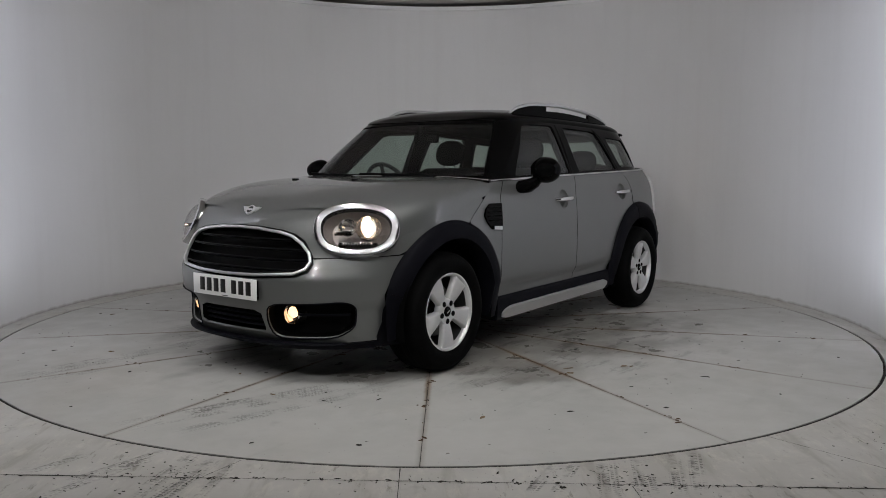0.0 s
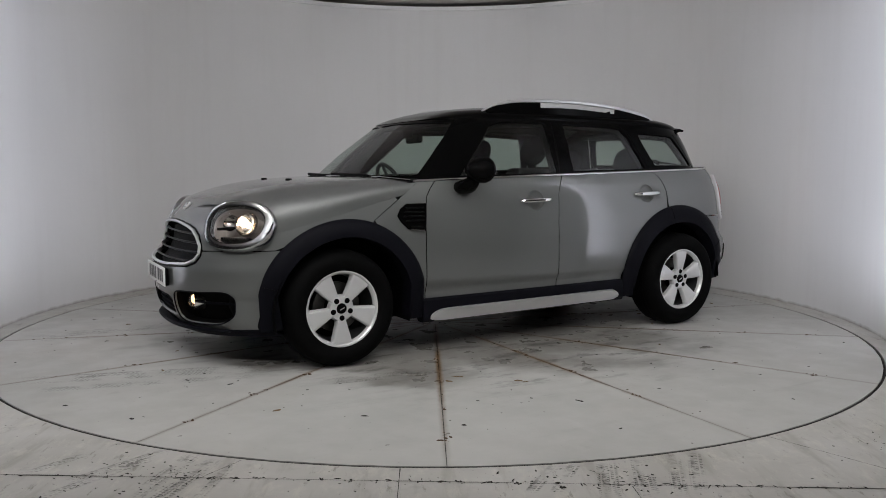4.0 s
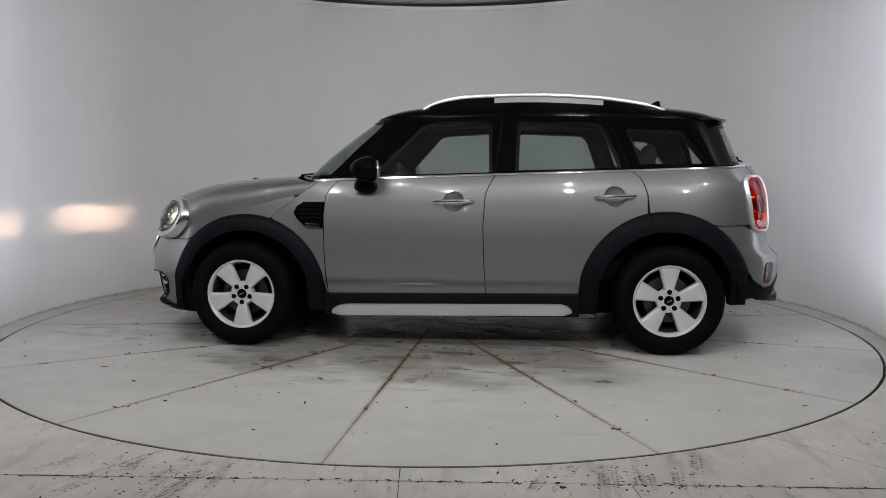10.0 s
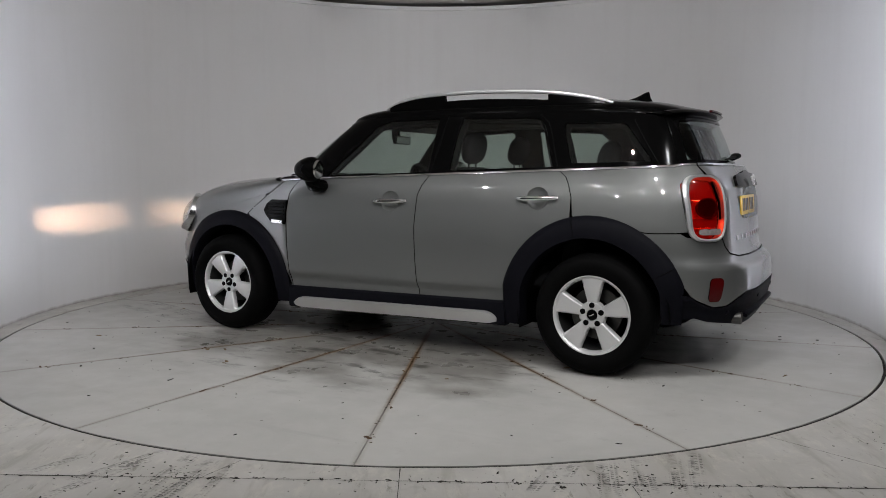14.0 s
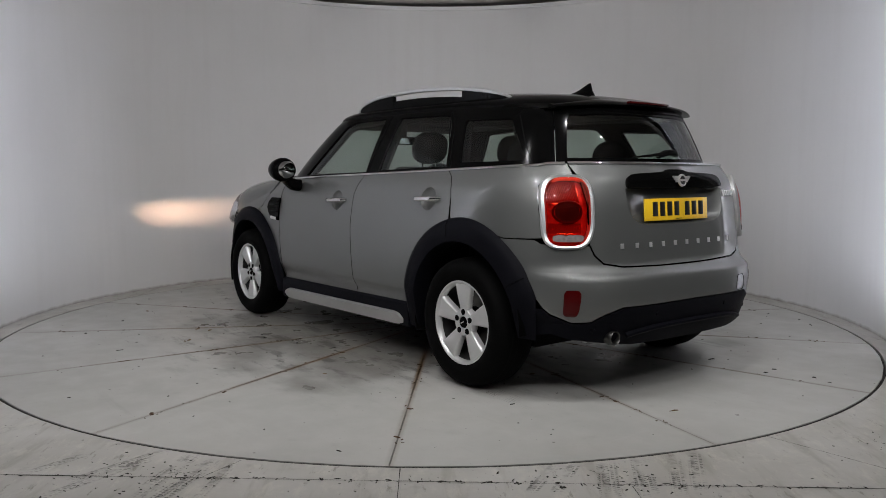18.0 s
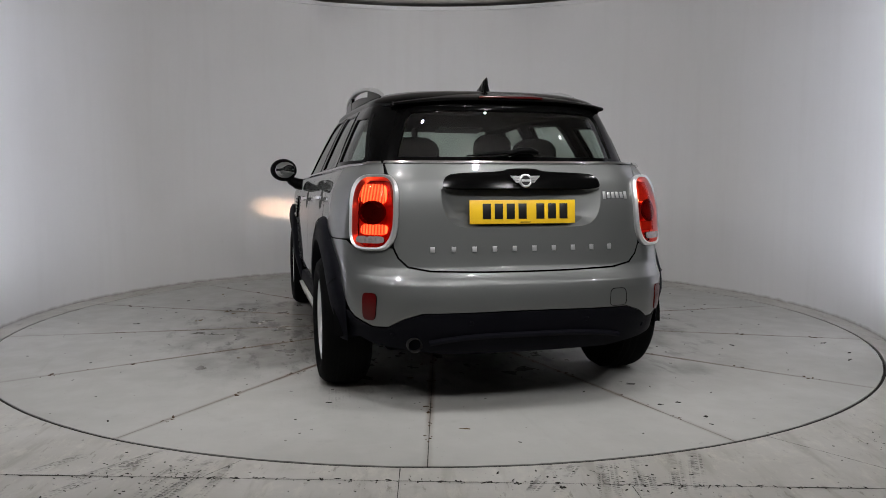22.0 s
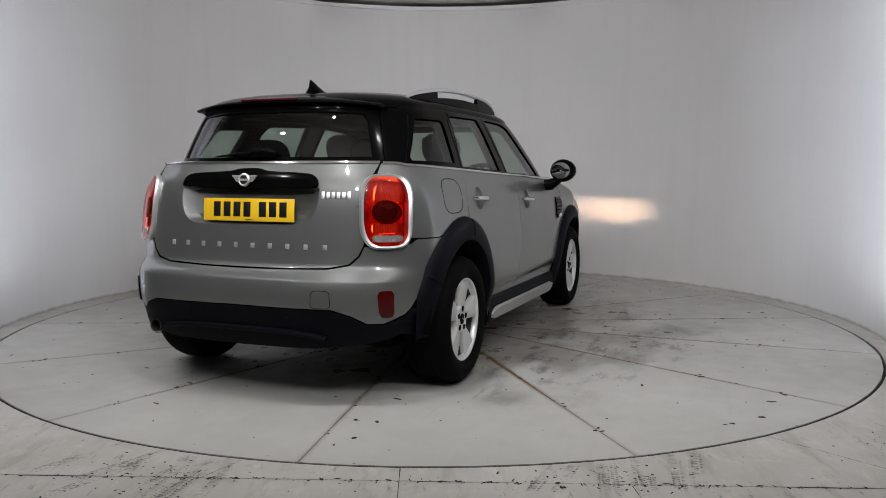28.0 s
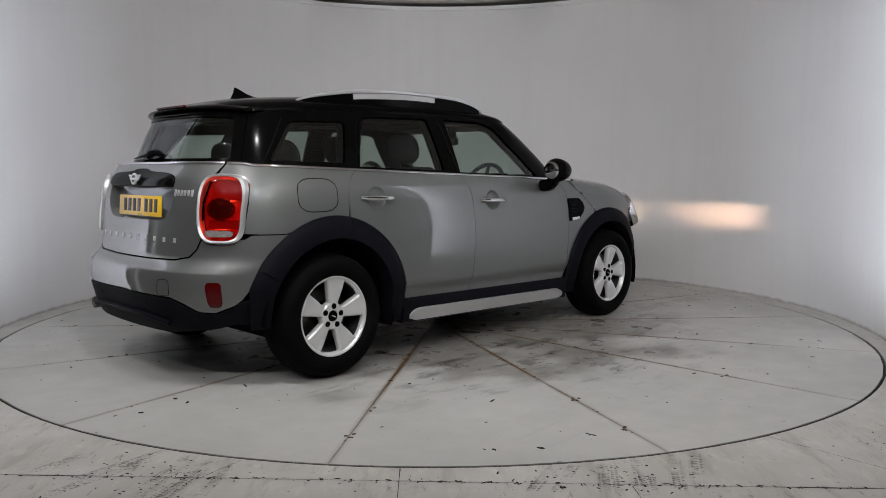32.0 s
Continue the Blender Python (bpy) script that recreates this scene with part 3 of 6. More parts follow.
FRONT_X, REAR_X, NF, NR = 1.30, -1.30, 2.6, 3.5
ZB = curve((2.1, 0.70), (1.9, 0.72), (1.6, 0.80), (1.3, 0.88), (1.0, 0.96), (0.8, 1.0))
HOOD = curve((2.06, 0.82), (2.03, 0.860), (2.0, 0.893), (1.95, 0.932), (1.9, 0.961), (1.8, 0.994), (1.6, 1.040), (1.4, 1.066), (1.1, 1.084), (0.8, 1.094))
# upper body
GW = curve((1.03, 0.822), (1.10, 0.786), (1.15, 0.764), (1.2, 0.742), (1.3, 0.696), (1.4, 0.646), (1.46, 0.608), (1.52, 0.555))
GF = curve((1.03, 1.06), (1.111, 0.985), (1.213, 0.875), (1.334, 0.72), (1.455, 0.55), (1.504, 0.46), (1.53, 0.40))
GFS = curve((1.03, 0.25), (1.5, 0.05))
GR = curve((1.03, -1.95), (1.144, -1.90), (1.3, -1.842), (1.40, -1.797), (1.46, -1.762), (1.53, -1.70))
ROOF = curve((0.52, 1.475), (0.45, 1.503), (0.3, 1.538), (0.0, 1.565), (-0.4, 1.574), (-1.0, 1.564), (-1.5, 1.528), (-1.8, 1.478), (-1.9, 1.457))
EAVE = curve((0.5, 1.455), (0.2, 1.462), (-0.4, 1.468), (-1.0, 1.462), (-1.5, 1.44), (-1.9, 1.41))


def plan_table(front_x, front_a, n_front, rear_x, rear_a, n_rear, b):
    """The outline seen from above as rows (arc length, zone, x factor, y factor); zone 1 front, 0 side, -1 rear."""
    rows = []
    k = 160
    for i in range(k + 1):
        a = math.pi / 2 * i / k
        rows.append((-1, math.cos(a) ** (2 / n_rear), math.sin(a) ** (2 / n_rear)))
    for i in range(1, 100):
        rows.append((0, rear_x + (front_x - rear_x) * i / 100, 1.0))
    for i in range(k, -1, -1):
        a = math.pi / 2 * i / k
        rows.append((1, math.cos(a) ** (2 / n_front), math.sin(a) ** (2 / n_front)))

    def place(row):
        zone, c, s = row
        return (rear_x + rear_a * c if zone < 0 else front_x + front_a * c if zone else c), b * s
    us, last = [0.0], place(rows[0])
    for r in rows[1:]:
        p = place(r)
        us.append(us[-1] + math.hypot(p[0] - last[0], p[1] - last[1]))
        last = p
    return [u - us[-1] for u in us], rows


def looker(us, rows):
    """Even steps along the outline, for quick reading; u runs from the tail's middle (most negative) to the nose's middle (0)."""
    full, count = us[0], 5000
    table, j = [], 1
    for k in range(count + 1):
        v = full * (1 - k / count)
        while j < len(us) - 1 and us[j] < v:
            j += 1
        t = min(max((v - us[j - 1]) / (us[j] - us[j - 1] + 1e-12), 0.0), 1.0)
        table.append((*rows[j - 1], *rows[j], t))

    def at(u):
        return table[min(max(int(round((1 - abs(u) / -full) * count)), 0), count)]

    def near(u):
        k = (1 - abs(u) / -full) * count
        i = min(max(int(k), 0), count - 1)
        return table[i], table[i + 1], k - i
    return near, full


LOW_U, LOW_ROWS = plan_table(FRONT_X, 0.86, NF, REAR_X, -0.76, NR, 0.865)
LOW_AT, LOW_LEN = looker(LOW_U, LOW_ROWS)
TOP_U, TOP_ROWS = plan_table(0.15, 0.70, 3.7, -1.20, -0.66, 2.7, 0.76)
TOP_AT, TOP_LEN = looker(TOP_U, TOP_ROWS)


def lower(u, z, off=0.0):
    """The lower body's skin: u < 0 on the car's left, > 0 on its right; 0 at the nose, +-LOW_LEN at the tail."""
    r0, r1, w = LOW_AT(u)
    b, f, r = SIDE(z), NOSE(z) - FRONT_X, TAIL(z) - REAR_X
    x = y = 0.0
    for (za, ca, sa, zb, cb, sb, t), k in ((r0, 1 - w), (r1, w)):
        xa = REAR_X + r * ca if za < 0 else FRONT_X + f * ca if za else ca
        xb = REAR_X + r * cb if zb < 0 else FRONT_X + f * cb if zb else cb
        x += k * (xa * (1 - t) + xb * t)
        y += k * (sa * (1 - t) + sb * t)
    y *= b
    return Vector((x, y if u <= 0 else -y, z))


def upper(u, z, off=0.0):
    """The glasshouse's skin, with the same way of counting u."""
    r0, r1, w = TOP_AT(u)
    b, fs = GW(z), GFS(z)
    f, r = GF(z) - fs, GR(z) + 1.20
    x = y = 0.0
    for (za, ca, sa, zb, cb, sb, t), k in ((r0, 1 - w), (r1, w)):
        xa = -1.20 + r * ca if za < 0 else fs + f * ca if za else -1.20 + (ca + 1.20) / 1.35 * (fs + 1.20)
        xb = -1.20 + r * cb if zb < 0 else fs + f * cb if zb else -1.20 + (cb + 1.20) / 1.35 * (fs + 1.20)
        x += k * (xa * (1 - t) + xb * t)
        y += k * (sa * (1 - t) + sb * t)
    y *= b
    return Vector((x, y if u <= 0 else -y, z))


def find_u(skin, length, axis, value, z):
    """The u on the left half at which the skin has that x, or that y at the nose ('yf') or the tail ('yr')."""
    lo, hi = (length, 0.0)
    if axis == "yf":
        lo = length * 0.5
    if axis == "yr":
        hi = length * 0.5
    for _ in range(24):
        mid = (lo + hi) / 2
        p = skin(mid, z)
        over = p.x > value if axis == "x" else (p.y < value if axis == "yf" else p.y > value)
        if over:
            hi = mid
        else:
            lo = mid
    return (lo + hi) / 2


def low_pt(axis, value, z):
    if axis != "x" and value < 0:
        return -find_u(lower, LOW_LEN, axis, -value, z), z
    return find_u(lower, LOW_LEN, axis, value, z), z


def top_pt(axis, value, z):
    if axis != "x" and value < 0:
        return -find_u(upper, TOP_LEN, axis, -value, z), z
    return find_u(upper, TOP_LEN, axis, value, z), z


def skin_normal(skin, u, z, e=0.004):
    d = (skin(u + e, z) - skin(u - e, z)).cross(skin(u, z + e) - skin(u, z - e))
    n = d.normalized()
    p = skin(u, z)
    c = Vector((max(min(p.x, 1.2), -1.2), 0, p.z))
    return n if n.dot(p - c) > 0 else -n


def smooth_loop(pts, rounds=2, keep=0.25):
    """Rounds the corners of a closed loop."""
    for _ in range(rounds):
        out = []
        n = len(pts)
        for i in range(n):
            a, b = pts[i], pts[(i + 1) % n]
            out.append((a[0] * (1 - keep) + b[0] * keep, a[1] * (1 - keep) + b[1] * keep))
            out.append((a[0] * keep + b[0] * (1 - keep), a[1] * keep + b[1] * (1 - keep)))
        pts = out
    return pts


def refine(loop, step):
    out = []
    n = len(loop)
    for i in range(n):
        a, b = Vector(loop[i]), Vector(loop[(i + 1) % n])
        k = max(1, int((b - a).length / step))
        out += [tuple(a.lerp(b, j / k)) for j in range(k)]
    return out


def panel(name, loop, skin, material, parent, label="", off=0.0, holes=(), step=0.05, lip=0.014, bulge=None, cull=None):
    """A sheet on a skin with that outline in (u, z), its holes, and a turned-in edge. bulge(u, z): extra height."""
    loops = [refine(loop, step)] + [refine(h, step * 0.7) for h in holes]
    tri = mathutils_tess([[Vector((a, b, 0)) for a, b in lp] for lp in loops])
    flat = [Vector((a, b, 0)) for lp in loops for a, b in lp]
    bm = bmesh.new()
    vs = [bm.verts.new(v) for v in flat]
    for t in tri:
        try:
            bm.faces.new([vs[i] for i in t])
        except ValueError:
            pass
    u0, u1 = min(v.x for v in flat), max(v.x for v in flat)
    z0, z1 = min(v.y for v in flat), max(v.y for v in flat)
    for lo, hi, axis in ((u0, u1, (1, 0, 0)), (z0, z1, (0, 1, 0))):
        k = int((hi - lo) / step)
        for i in range(1, k + 1):
            p = lo + (hi - lo) * i / (k + 1)
            c = 0 if axis[0] else 1
            cut = []
            for f in bm.faces:
                vals = [v.co[c] for v in f.verts]
                if min(vals) < p - 1e-6 and max(vals) > p + 1e-6:
                    cut.append(f)
            es = {e for f in cut for e in f.edges}
            vv = {v for f in cut for v in f.verts}
            bmesh.ops.bisect_plane(bm, geom=[*vv, *es, *cut], dist=1e-6, plane_co=(Vector(axis) * p), plane_no=axis)
    bmesh.ops.remove_doubles(bm, verts=bm.verts, dist=1e-5)
    bm.verts.ensure_lookup_table()
    for i, v in enumerate(bm.verts):
        v.index = i
    verts, norms = [], []
    for v in bm.verts:
        u, z = v.co.x, v.co.y
        n = skin_normal(skin, u, z)
        verts.append(skin(u, z) + n * (off + (bulge(u, z) if bulge else 0)))
        norms.append(n)
    if bulge:
        e = 0.004
        for i, v in enumerate(bm.verts):
            u, z = v.co.x, v.co.y
            pt = [skin(a, b) + norms[i] * bulge(a, b) for a, b in ((u + e, z), (u - e, z), (u, z + e), (u, z - e))]
            q = (pt[0] - pt[1]).cross(pt[2] - pt[3]).normalized()
            norms[i] = q if q.dot(norms[i]) > 0 else -q
    faces = []
    for f in bm.faces:
        ids = [v.index for v in f.verts]
        if cull and cull(sum((verts[i] for i in ids), Vector()) / len(ids)):
            continue
        nn = (verts[ids[1]] - verts[ids[0]]).cross(verts[ids[2]] - verts[ids[1]])
        faces.append(ids if nn.dot(norms[ids[0]]) > 0 else ids[::-1])
    if lip:
        for e in [e for e in bm.edges if e.is_boundary]:
            a, b = e.verts[0].index, e.verts[1].index
            k = len(verts)
            side = (verts[b] - verts[a]).normalized().cross(norms[a])
            mid = sum((verts[v.index] for v in e.link_faces[0].verts), Vector()) / len(e.link_faces[0].verts)
            if side.dot((verts[a] + verts[b]) / 2 - mid) < 0:
                side = -side
            verts += [verts[a].copy(), verts[b].copy(), verts[b] - norms[b] * lip, verts[a] - norms[a] * lip]
            norms += [(norms[a] + side).normalized(), (norms[b] + side).normalized(), side, side]
            faces.append((k, k + 1, k + 2, k + 3))
    bm.free()
    return mesh_object(name, verts, faces, material, parent, label, True, norms)


from mathutils.geometry import tessellate_polygon as mathutils_tess


def mirror_loop(loop):
    return [(-u, z) for u, z in loop]


def on_skin(skin, pts, off=0.0):
    return [skin(u, z) + skin_normal(skin, u, z) * off for u, z in pts]


def strip(name, skin, pts, w, h, material, parent, label="", off=0.0, closed=False):
    """A moulding of that width and height laid along a line on a skin."""
    line = on_skin(skin, pts, off)
    ups = [skin_normal(skin, u, z) for u, z in pts]
    return part(name, sweep(line, round_section(w, h, 8, 3), closed, ups), material, parent, label)


def arc_pts(cx, cz, r, a0, a1, n, sz=1.0):
    return [(cx + r * math.cos(radians(a0 + (a1 - a0) * i / n)), cz + sz * r * math.sin(radians(a0 + (a1 - a0) * i / n))) for i in range(n + 1)]


def side_loop(pts):
    return [low_pt("x", x, z) for x, z in pts]


FARCH, RARCH = (1.30, 0.335), (-1.312, 0.335)

CAR = new("car")
SEAM_F = [(0.704, BELT(0.704)), (0.750, 1.015), (0.781, 0.965), (0.797, 0.85), (0.792, 0.605), (0.778, 0.322)]
SEAM_M = [(-0.276, BELT(-0.276)), (-0.238, 1.03), (-0.215, 0.973), (-0.203, 0.782), (-0.208, 0.607), (-0.221, 0.342)]
SEAM_R = [(-1.101, BELT(-1.101)), (-1.150, 1.085), (-1.173, 1.044), (-1.196, 0.975), (-1.206, 0.876)]
SEAM_H = [(0.827, BELT(0.827)), (0.905, 1.0), (0.974, 0.950), (1.055, 0.890), (1.132, 0.832)]
G = 0.0028


def shifted(seam, dx):
    return [(x + dx, z) for x, z in seam]


def both_sides(name, loop, skin, material, label="", **kw):
    return [panel(name, lp, skin, material, CAR, label, **kw) for lp in (loop, mirror_loop(loop))]


# ---- bonnet top ----
def half_width(x, z):
    return lower(find_u(lower, LOW_LEN, "x", x, z), z).y


CAP_M = curve((2.0, 3.3), (1.5, 3.8), (1.0, 4.4), (0.8, 4.6))
SEAM_HZ = curve((0.80, 1.062), (0.827, 1.055), (0.905, 1.0), (0.974, 0.950), (1.132, 0.83))


LAMP_C = Vector((1.872, 0.668, 0.812))
LAMP_N = Vector((math.cos(radians(38)) * math.cos(radians(24)), math.sin(radians(38)) * math.cos(radians(24)), math.sin(radians(24))))
LAMP_S = Vector((-math.sin(radians(38)), math.cos(radians(38)), 0)).normalized()
LAMP_U = LAMP_N.cross(LAMP_S).normalized()


def in_lamp(p, k=1.0):
    q = Vector((p.x, abs(p.y), p.z)) - LAMP_C
    return (q.dot(LAMP_S) / (0.185 * k)) ** 2 + (q.dot(LAMP_U) / (0.115 * k)) ** 2 < 1 and abs(q.dot(LAMP_N)) < 0.2


def cap_point(x, q):
    """A point of the bonnet's top at x, q from -1 to 1 across it."""
    w, m, b = half_width(x, ZB(x)), CAP_M(x), ZB(x)
    low = max(SEAM_HZ(x), b) if x < 0.99 else b
    k = min(max((low - b) / (HOOD(x) - b), 0), 1)
    edge = max(1 - k ** m, 0) ** (1 / m)     # share of the width at which the seam cuts it
    psi = q * math.asin(min(edge ** (m / 2), 1))
    return Vector((x, w * math.copysign(abs(math.sin(psi)) ** (2 / m), q), b + (HOOD(x) - b) * abs(math.cos(psi)) ** (2 / m)))


def build_bonnet():
    ns, nq = 64, 96
    vs, fs, nose = [], [], []
    for j in range(nq + 1):
        q, x = abs(-1 + 2 * j / nq), 2.0
        for _ in range(9):
            p = cap_point(x, q)
            if q < 0.999:
                x = 0.5 * (x + lower(find_u(lower, LOW_LEN, "yf", p.y, p.z), p.z).x)
        nose.append(min(x, 2.0))
    for i in range(ns + 1):
        for j in range(nq + 1):
            q = -1 + 2 * j / nq
            f = math.sin(q * math.pi / 2)
            xb = 0.835 + 0.20 * max(1 - abs(f) ** 3, 0) ** 0.6
            vs.append(cap_point(xb + (nose[j] - xb) * i / ns, q))
    for i in range(ns):
        for j in range(nq):
            ids = (i * (nq + 1) + j, (i + 1) * (nq + 1) + j, (i + 1) * (nq + 1) + j + 1, i * (nq + 1) + j + 1)
            if not in_lamp(sum((vs[k] for k in ids), Vector()) / 4):
                fs.append(ids)
    top = mesh_object("bonnet", vs, fs, PAINT, CAR, "grey bonnet with a raised centre")
    # the nose takes the normals of the skin below it, so that the two run smoothly together
    normals = [v.normal.copy() for v in top.data.vertices]
    for j in range(nq + 1):
        p = vs[ns * (nq + 1) + j]
        n = skin_normal(lower, low_pt("yf", p.y, p.z)[0], p.z)
        for k in range(8):
            i = (ns - k) * (nq + 1) + j
            if normals[i].length > 0.5:
                normals[i] = normals[i].lerp(n, (1 - k / 8) ** 1.5).normalized()
    top.data.normals_split_custom_set_from_vertices([tuple(v) for v in normals])
    # its front and flanks, down to the bumper seam
    edge = [vs[ns * (nq + 1) + j] for j in range(nq // 2, nq + 1, 2)]
    loop = [low_pt("yf", p.y, p.z) for p in edge]
    loop += [low_pt("x", x, ZB(x)) for x in [v for v in (1.95, 1.9, 1.85, 1.8, 1.75, 1.7, 1.6, 1.5, 1.4, 1.3, 1.2, 1.1, 1.0, 0.99) if v < edge[-1].x - 0.015]]
    loop += side_loop(shifted([(0.974, 0.950), (1.055, 0.890), (1.128, 0.834)], G))
    loop += side_loop(arc_pts(*FARCH, 0.505, 108, 47, 10))
    loop += [low_pt("x", 1.70, 0.682), low_pt("x", 1.85, 0.678), low_pt("yf", 0.60, 0.675), low_pt("yf", 0.515, 0.672)]
    loop += [low_pt("yf", y, z) for y, z in ((0.485, 0.694), (0.44, 0.740), (0.38, 0.774), (0.30, 0.792), (0.15, 0.806), (0.0, 0.810))]
    loop += [(-u, z) for u, z in loop[-2:0:-1]]
    panel("bonnet_front", loop, lower, PAINT, top, step=0.025, lip=0.0, cull=in_lamp)
    return top


BONNET = build_bonnet()

# ---- lower panels ----
both_sides("front_wing", side_loop(shifted(SEAM_H, -G) + arc_pts(*FARCH, 0.505, 106, 170, 10)[1:] + [(0.79, 0.36), (0.778 + G, 0.322)]
                                   + shifted(SEAM_F, G)[-2::-1]), lower, PAINT)
HANDLES = ((-0.022, 0.932), (-1.0, 0.965))


def hollow_loop(x, z, r=0.066):
    """The outline of the round hollow behind a door handle."""
    u = low_pt("x", x, z)[0]
    return [(u + r * math.cos(2 * math.pi * k / 28), z + r * 0.95 * math.sin(2 * math.pi * k / 28)) for k in range(28)]


def doors(name, loop, at):
    made = []
    for flip in (False, True):
        ring = hollow_loop(*at)
        made.append(panel(name, mirror_loop(loop) if flip else loop, lower, PAINT, CAR, holes=[mirror_loop(ring) if flip else ring]))
    return made


FDOOR = doors("front_door", side_loop(shifted(SEAM_F, -G) + [(0.3, 0.326)] + shifted(SEAM_M, G)[::-1]), HANDLES[0])
RDOOR = doors("rear_door", side_loop(shifted(SEAM_M, -G) + [(-0.5, 0.345), (-0.79, 0.352)] + arc_pts(*RARCH, 0.525, 12, 77, 12, 1.02)
                                     + shifted(SEAM_R, G)[-2::-1]), HANDLES[1])
both_sides("rear_quarter", side_loop(shifted(SEAM_R, -G)) + side_loop(arc_pts(*RARCH, 0.525, 80, 119, 8, 1.02)) + [low_pt("x", -1.62, 0.794), low_pt("x", -1.75, 0.796), low_pt("yr", 0.778, 0.80),
           low_pt("yr", 0.779, 0.95), low_pt("yr", 0.757, 1.05), low_pt("yr", 0.70, 1.082), low_pt("yr", 0.632, 1.092), low_pt("yr", 0.632, 1.148)] + [low_pt("x", x, BELT(x)) for x in (-1.6, -1.4, -1.2)], lower, PAINT)
def cross_tail(loop):
    """Closes a left-hand loop over the tail's middle: there u runs on past -LOW_LEN for the right half."""
    return loop + [(2 * LOW_LEN - u, z) for u, z in loop[-2:0:-1]]


def tail_skin(u, z, off=0.0):
    """The lower skin with u running on over the tail's middle."""
    return lower(u, z) if u >= LOW_LEN else lower(-(2 * LOW_LEN - u), z)


def tail_u(y, z):
    """A point of the tail by its y, counted on over the middle."""
    u, z = low_pt("yr", y, z)
    return (u if y >= 0 else 2 * LOW_LEN + u), z


RECESS = smooth_loop([tail_u(y, z) for y, z in ((0.388, 1.062), (0.392, 0.97), (0.372, 0.905), (0.335, 0.868), (0.27, 0.852), (-0.27, 0.852), (-0.335, 0.868), (-0.372, 0.905), (-0.392, 0.97), (-0.388, 1.062))], 2, 0.22)
tg = [low_pt("yr", y, z) for y, z in ((0.0, 1.150), (0.3, 1.150), (0.625, 1.146), (0.612, 1.08), (0.605, 0.95), (0.607, 0.77), (0.585, 0.72), (0.545, 0.682), (0.45, 0.664), (0.2, 0.657), (0.0, 0.656))]
tg[0], tg[-1] = (LOW_LEN, 1.150), (LOW_LEN, 0.656)


TAILGATE = panel("tailgate", cross_tail(tg), tail_skin, PAINT, CAR, "grey tailgate", holes=[RECESS])
bump = [(LOW_LEN, 0.648)] + [low_pt("yr", y, z) for y, z in ((0.2, 0.650), (0.45, 0.656), (0.55, 0.674), (0.592, 0.715), (0.612, 0.762), (0.70, 0.762), (0.785, 0.772), (0.80, 0.790))]
bump += [low_pt("x", -1.75, 0.790), low_pt("x", -1.62, 0.788)] + side_loop(arc_pts(*RARCH, 0.525, 121, 160, 8, 1.02))
bump += [low_pt("x", -1.84, 0.47), low_pt("yr", 0.775, 0.445), low_pt("yr", 0.70, 0.405), low_pt("yr", 0.64, 0.41), low_pt("yr", 0.58, 0.45), low_pt("yr", 0.50, 0.478), (LOW_LEN, 0.482)]
RBUMP = panel("rear_bumper", cross_tail(bump), tail_skin, PAINT, CAR, "grey rear bumper")
lowr = [(LOW_LEN, 0.478)] + [low_pt("yr", y, z) for y, z in ((0.50, 0.474), (0.58, 0.446), (0.64, 0.406), (0.70, 0.401), (0.775, 0.441))]
lowr += [low_pt("x", -1.84, 0.466), low_pt("x", -1.80, 0.47), low_pt("x", -1.71, 0.325), low_pt("x", -1.85, 0.345), low_pt("yr", 0.70, 0.325), low_pt("yr", 0.4, 0.285), (LOW_LEN, 0.28)]
DIFF = panel("bumper_skirt", cross_tail(lowr), tail_skin, CLAD, CAR, "black plastic lower rear bumper", off=0.004, lip=0.03)
# front bumper
GRILLE = [(0.0, 0.812), (0.15, 0.808), (0.30, 0.794), (0.38, 0.776), (0.44, 0.742), (0.487, 0.694), (0.506, 0.650), (0.493, 0.614), (0.44, 0.590), (0.2, 0.575), (0.0, 0.571)]
FOG = smooth_loop([low_pt("yf", y, z) for y, z in ((0.30, 0.432), (0.52, 0.440), (0.672, 0.452), (0.695, 0.41), (0.675, 0.31), (0.60, 0.258), (0.45, 0.250), (0.305, 0.248), (0.28, 0.34))], 2, 0.2)
INTAKE = [(0.0, 0.392), (0.20, 0.392), (0.245, 0.375), (0.262, 0.30), (0.25, 0.275), (0.0, 0.272)]
fb = [(0.0, 0.572)] + [low_pt("yf", y, z) for y, z in ((0.2, 0.576), (0.44, 0.590), (0.497, 0.614), (0.512, 0.665), (0.60, 0.671))]
fb += [low_pt("x", 1.85, 0.673), low_pt("x", 1.70, 0.677)] + side_loop(arc_pts(*FARCH, 0.505, 43, 16, 8)) + [low_pt("x", 1.770, 0.42), low_pt("x", 1.772, 0.33), low_pt("x", 1.785, 0.258), low_pt("yf", 0.72, 0.235), low_pt("yf", 0.5, 0.225), low_pt("yf", 0.2, 0.232), (0.0, 0.234)]
fb += [(-u, z) for u, z in fb[-2:0:-1]]
ink = [low_pt("yf", y, z) if y else (0.0, z) for y, z in INTAKE]
ink += [(-u, z) for u, z in ink[-2:0:-1]]
FBUMP = panel("front_bumper", fb, lower, PAINT, CAR, "grey front bumper", holes=[FOG, mirror_loop(FOG), ink], step=0.035)
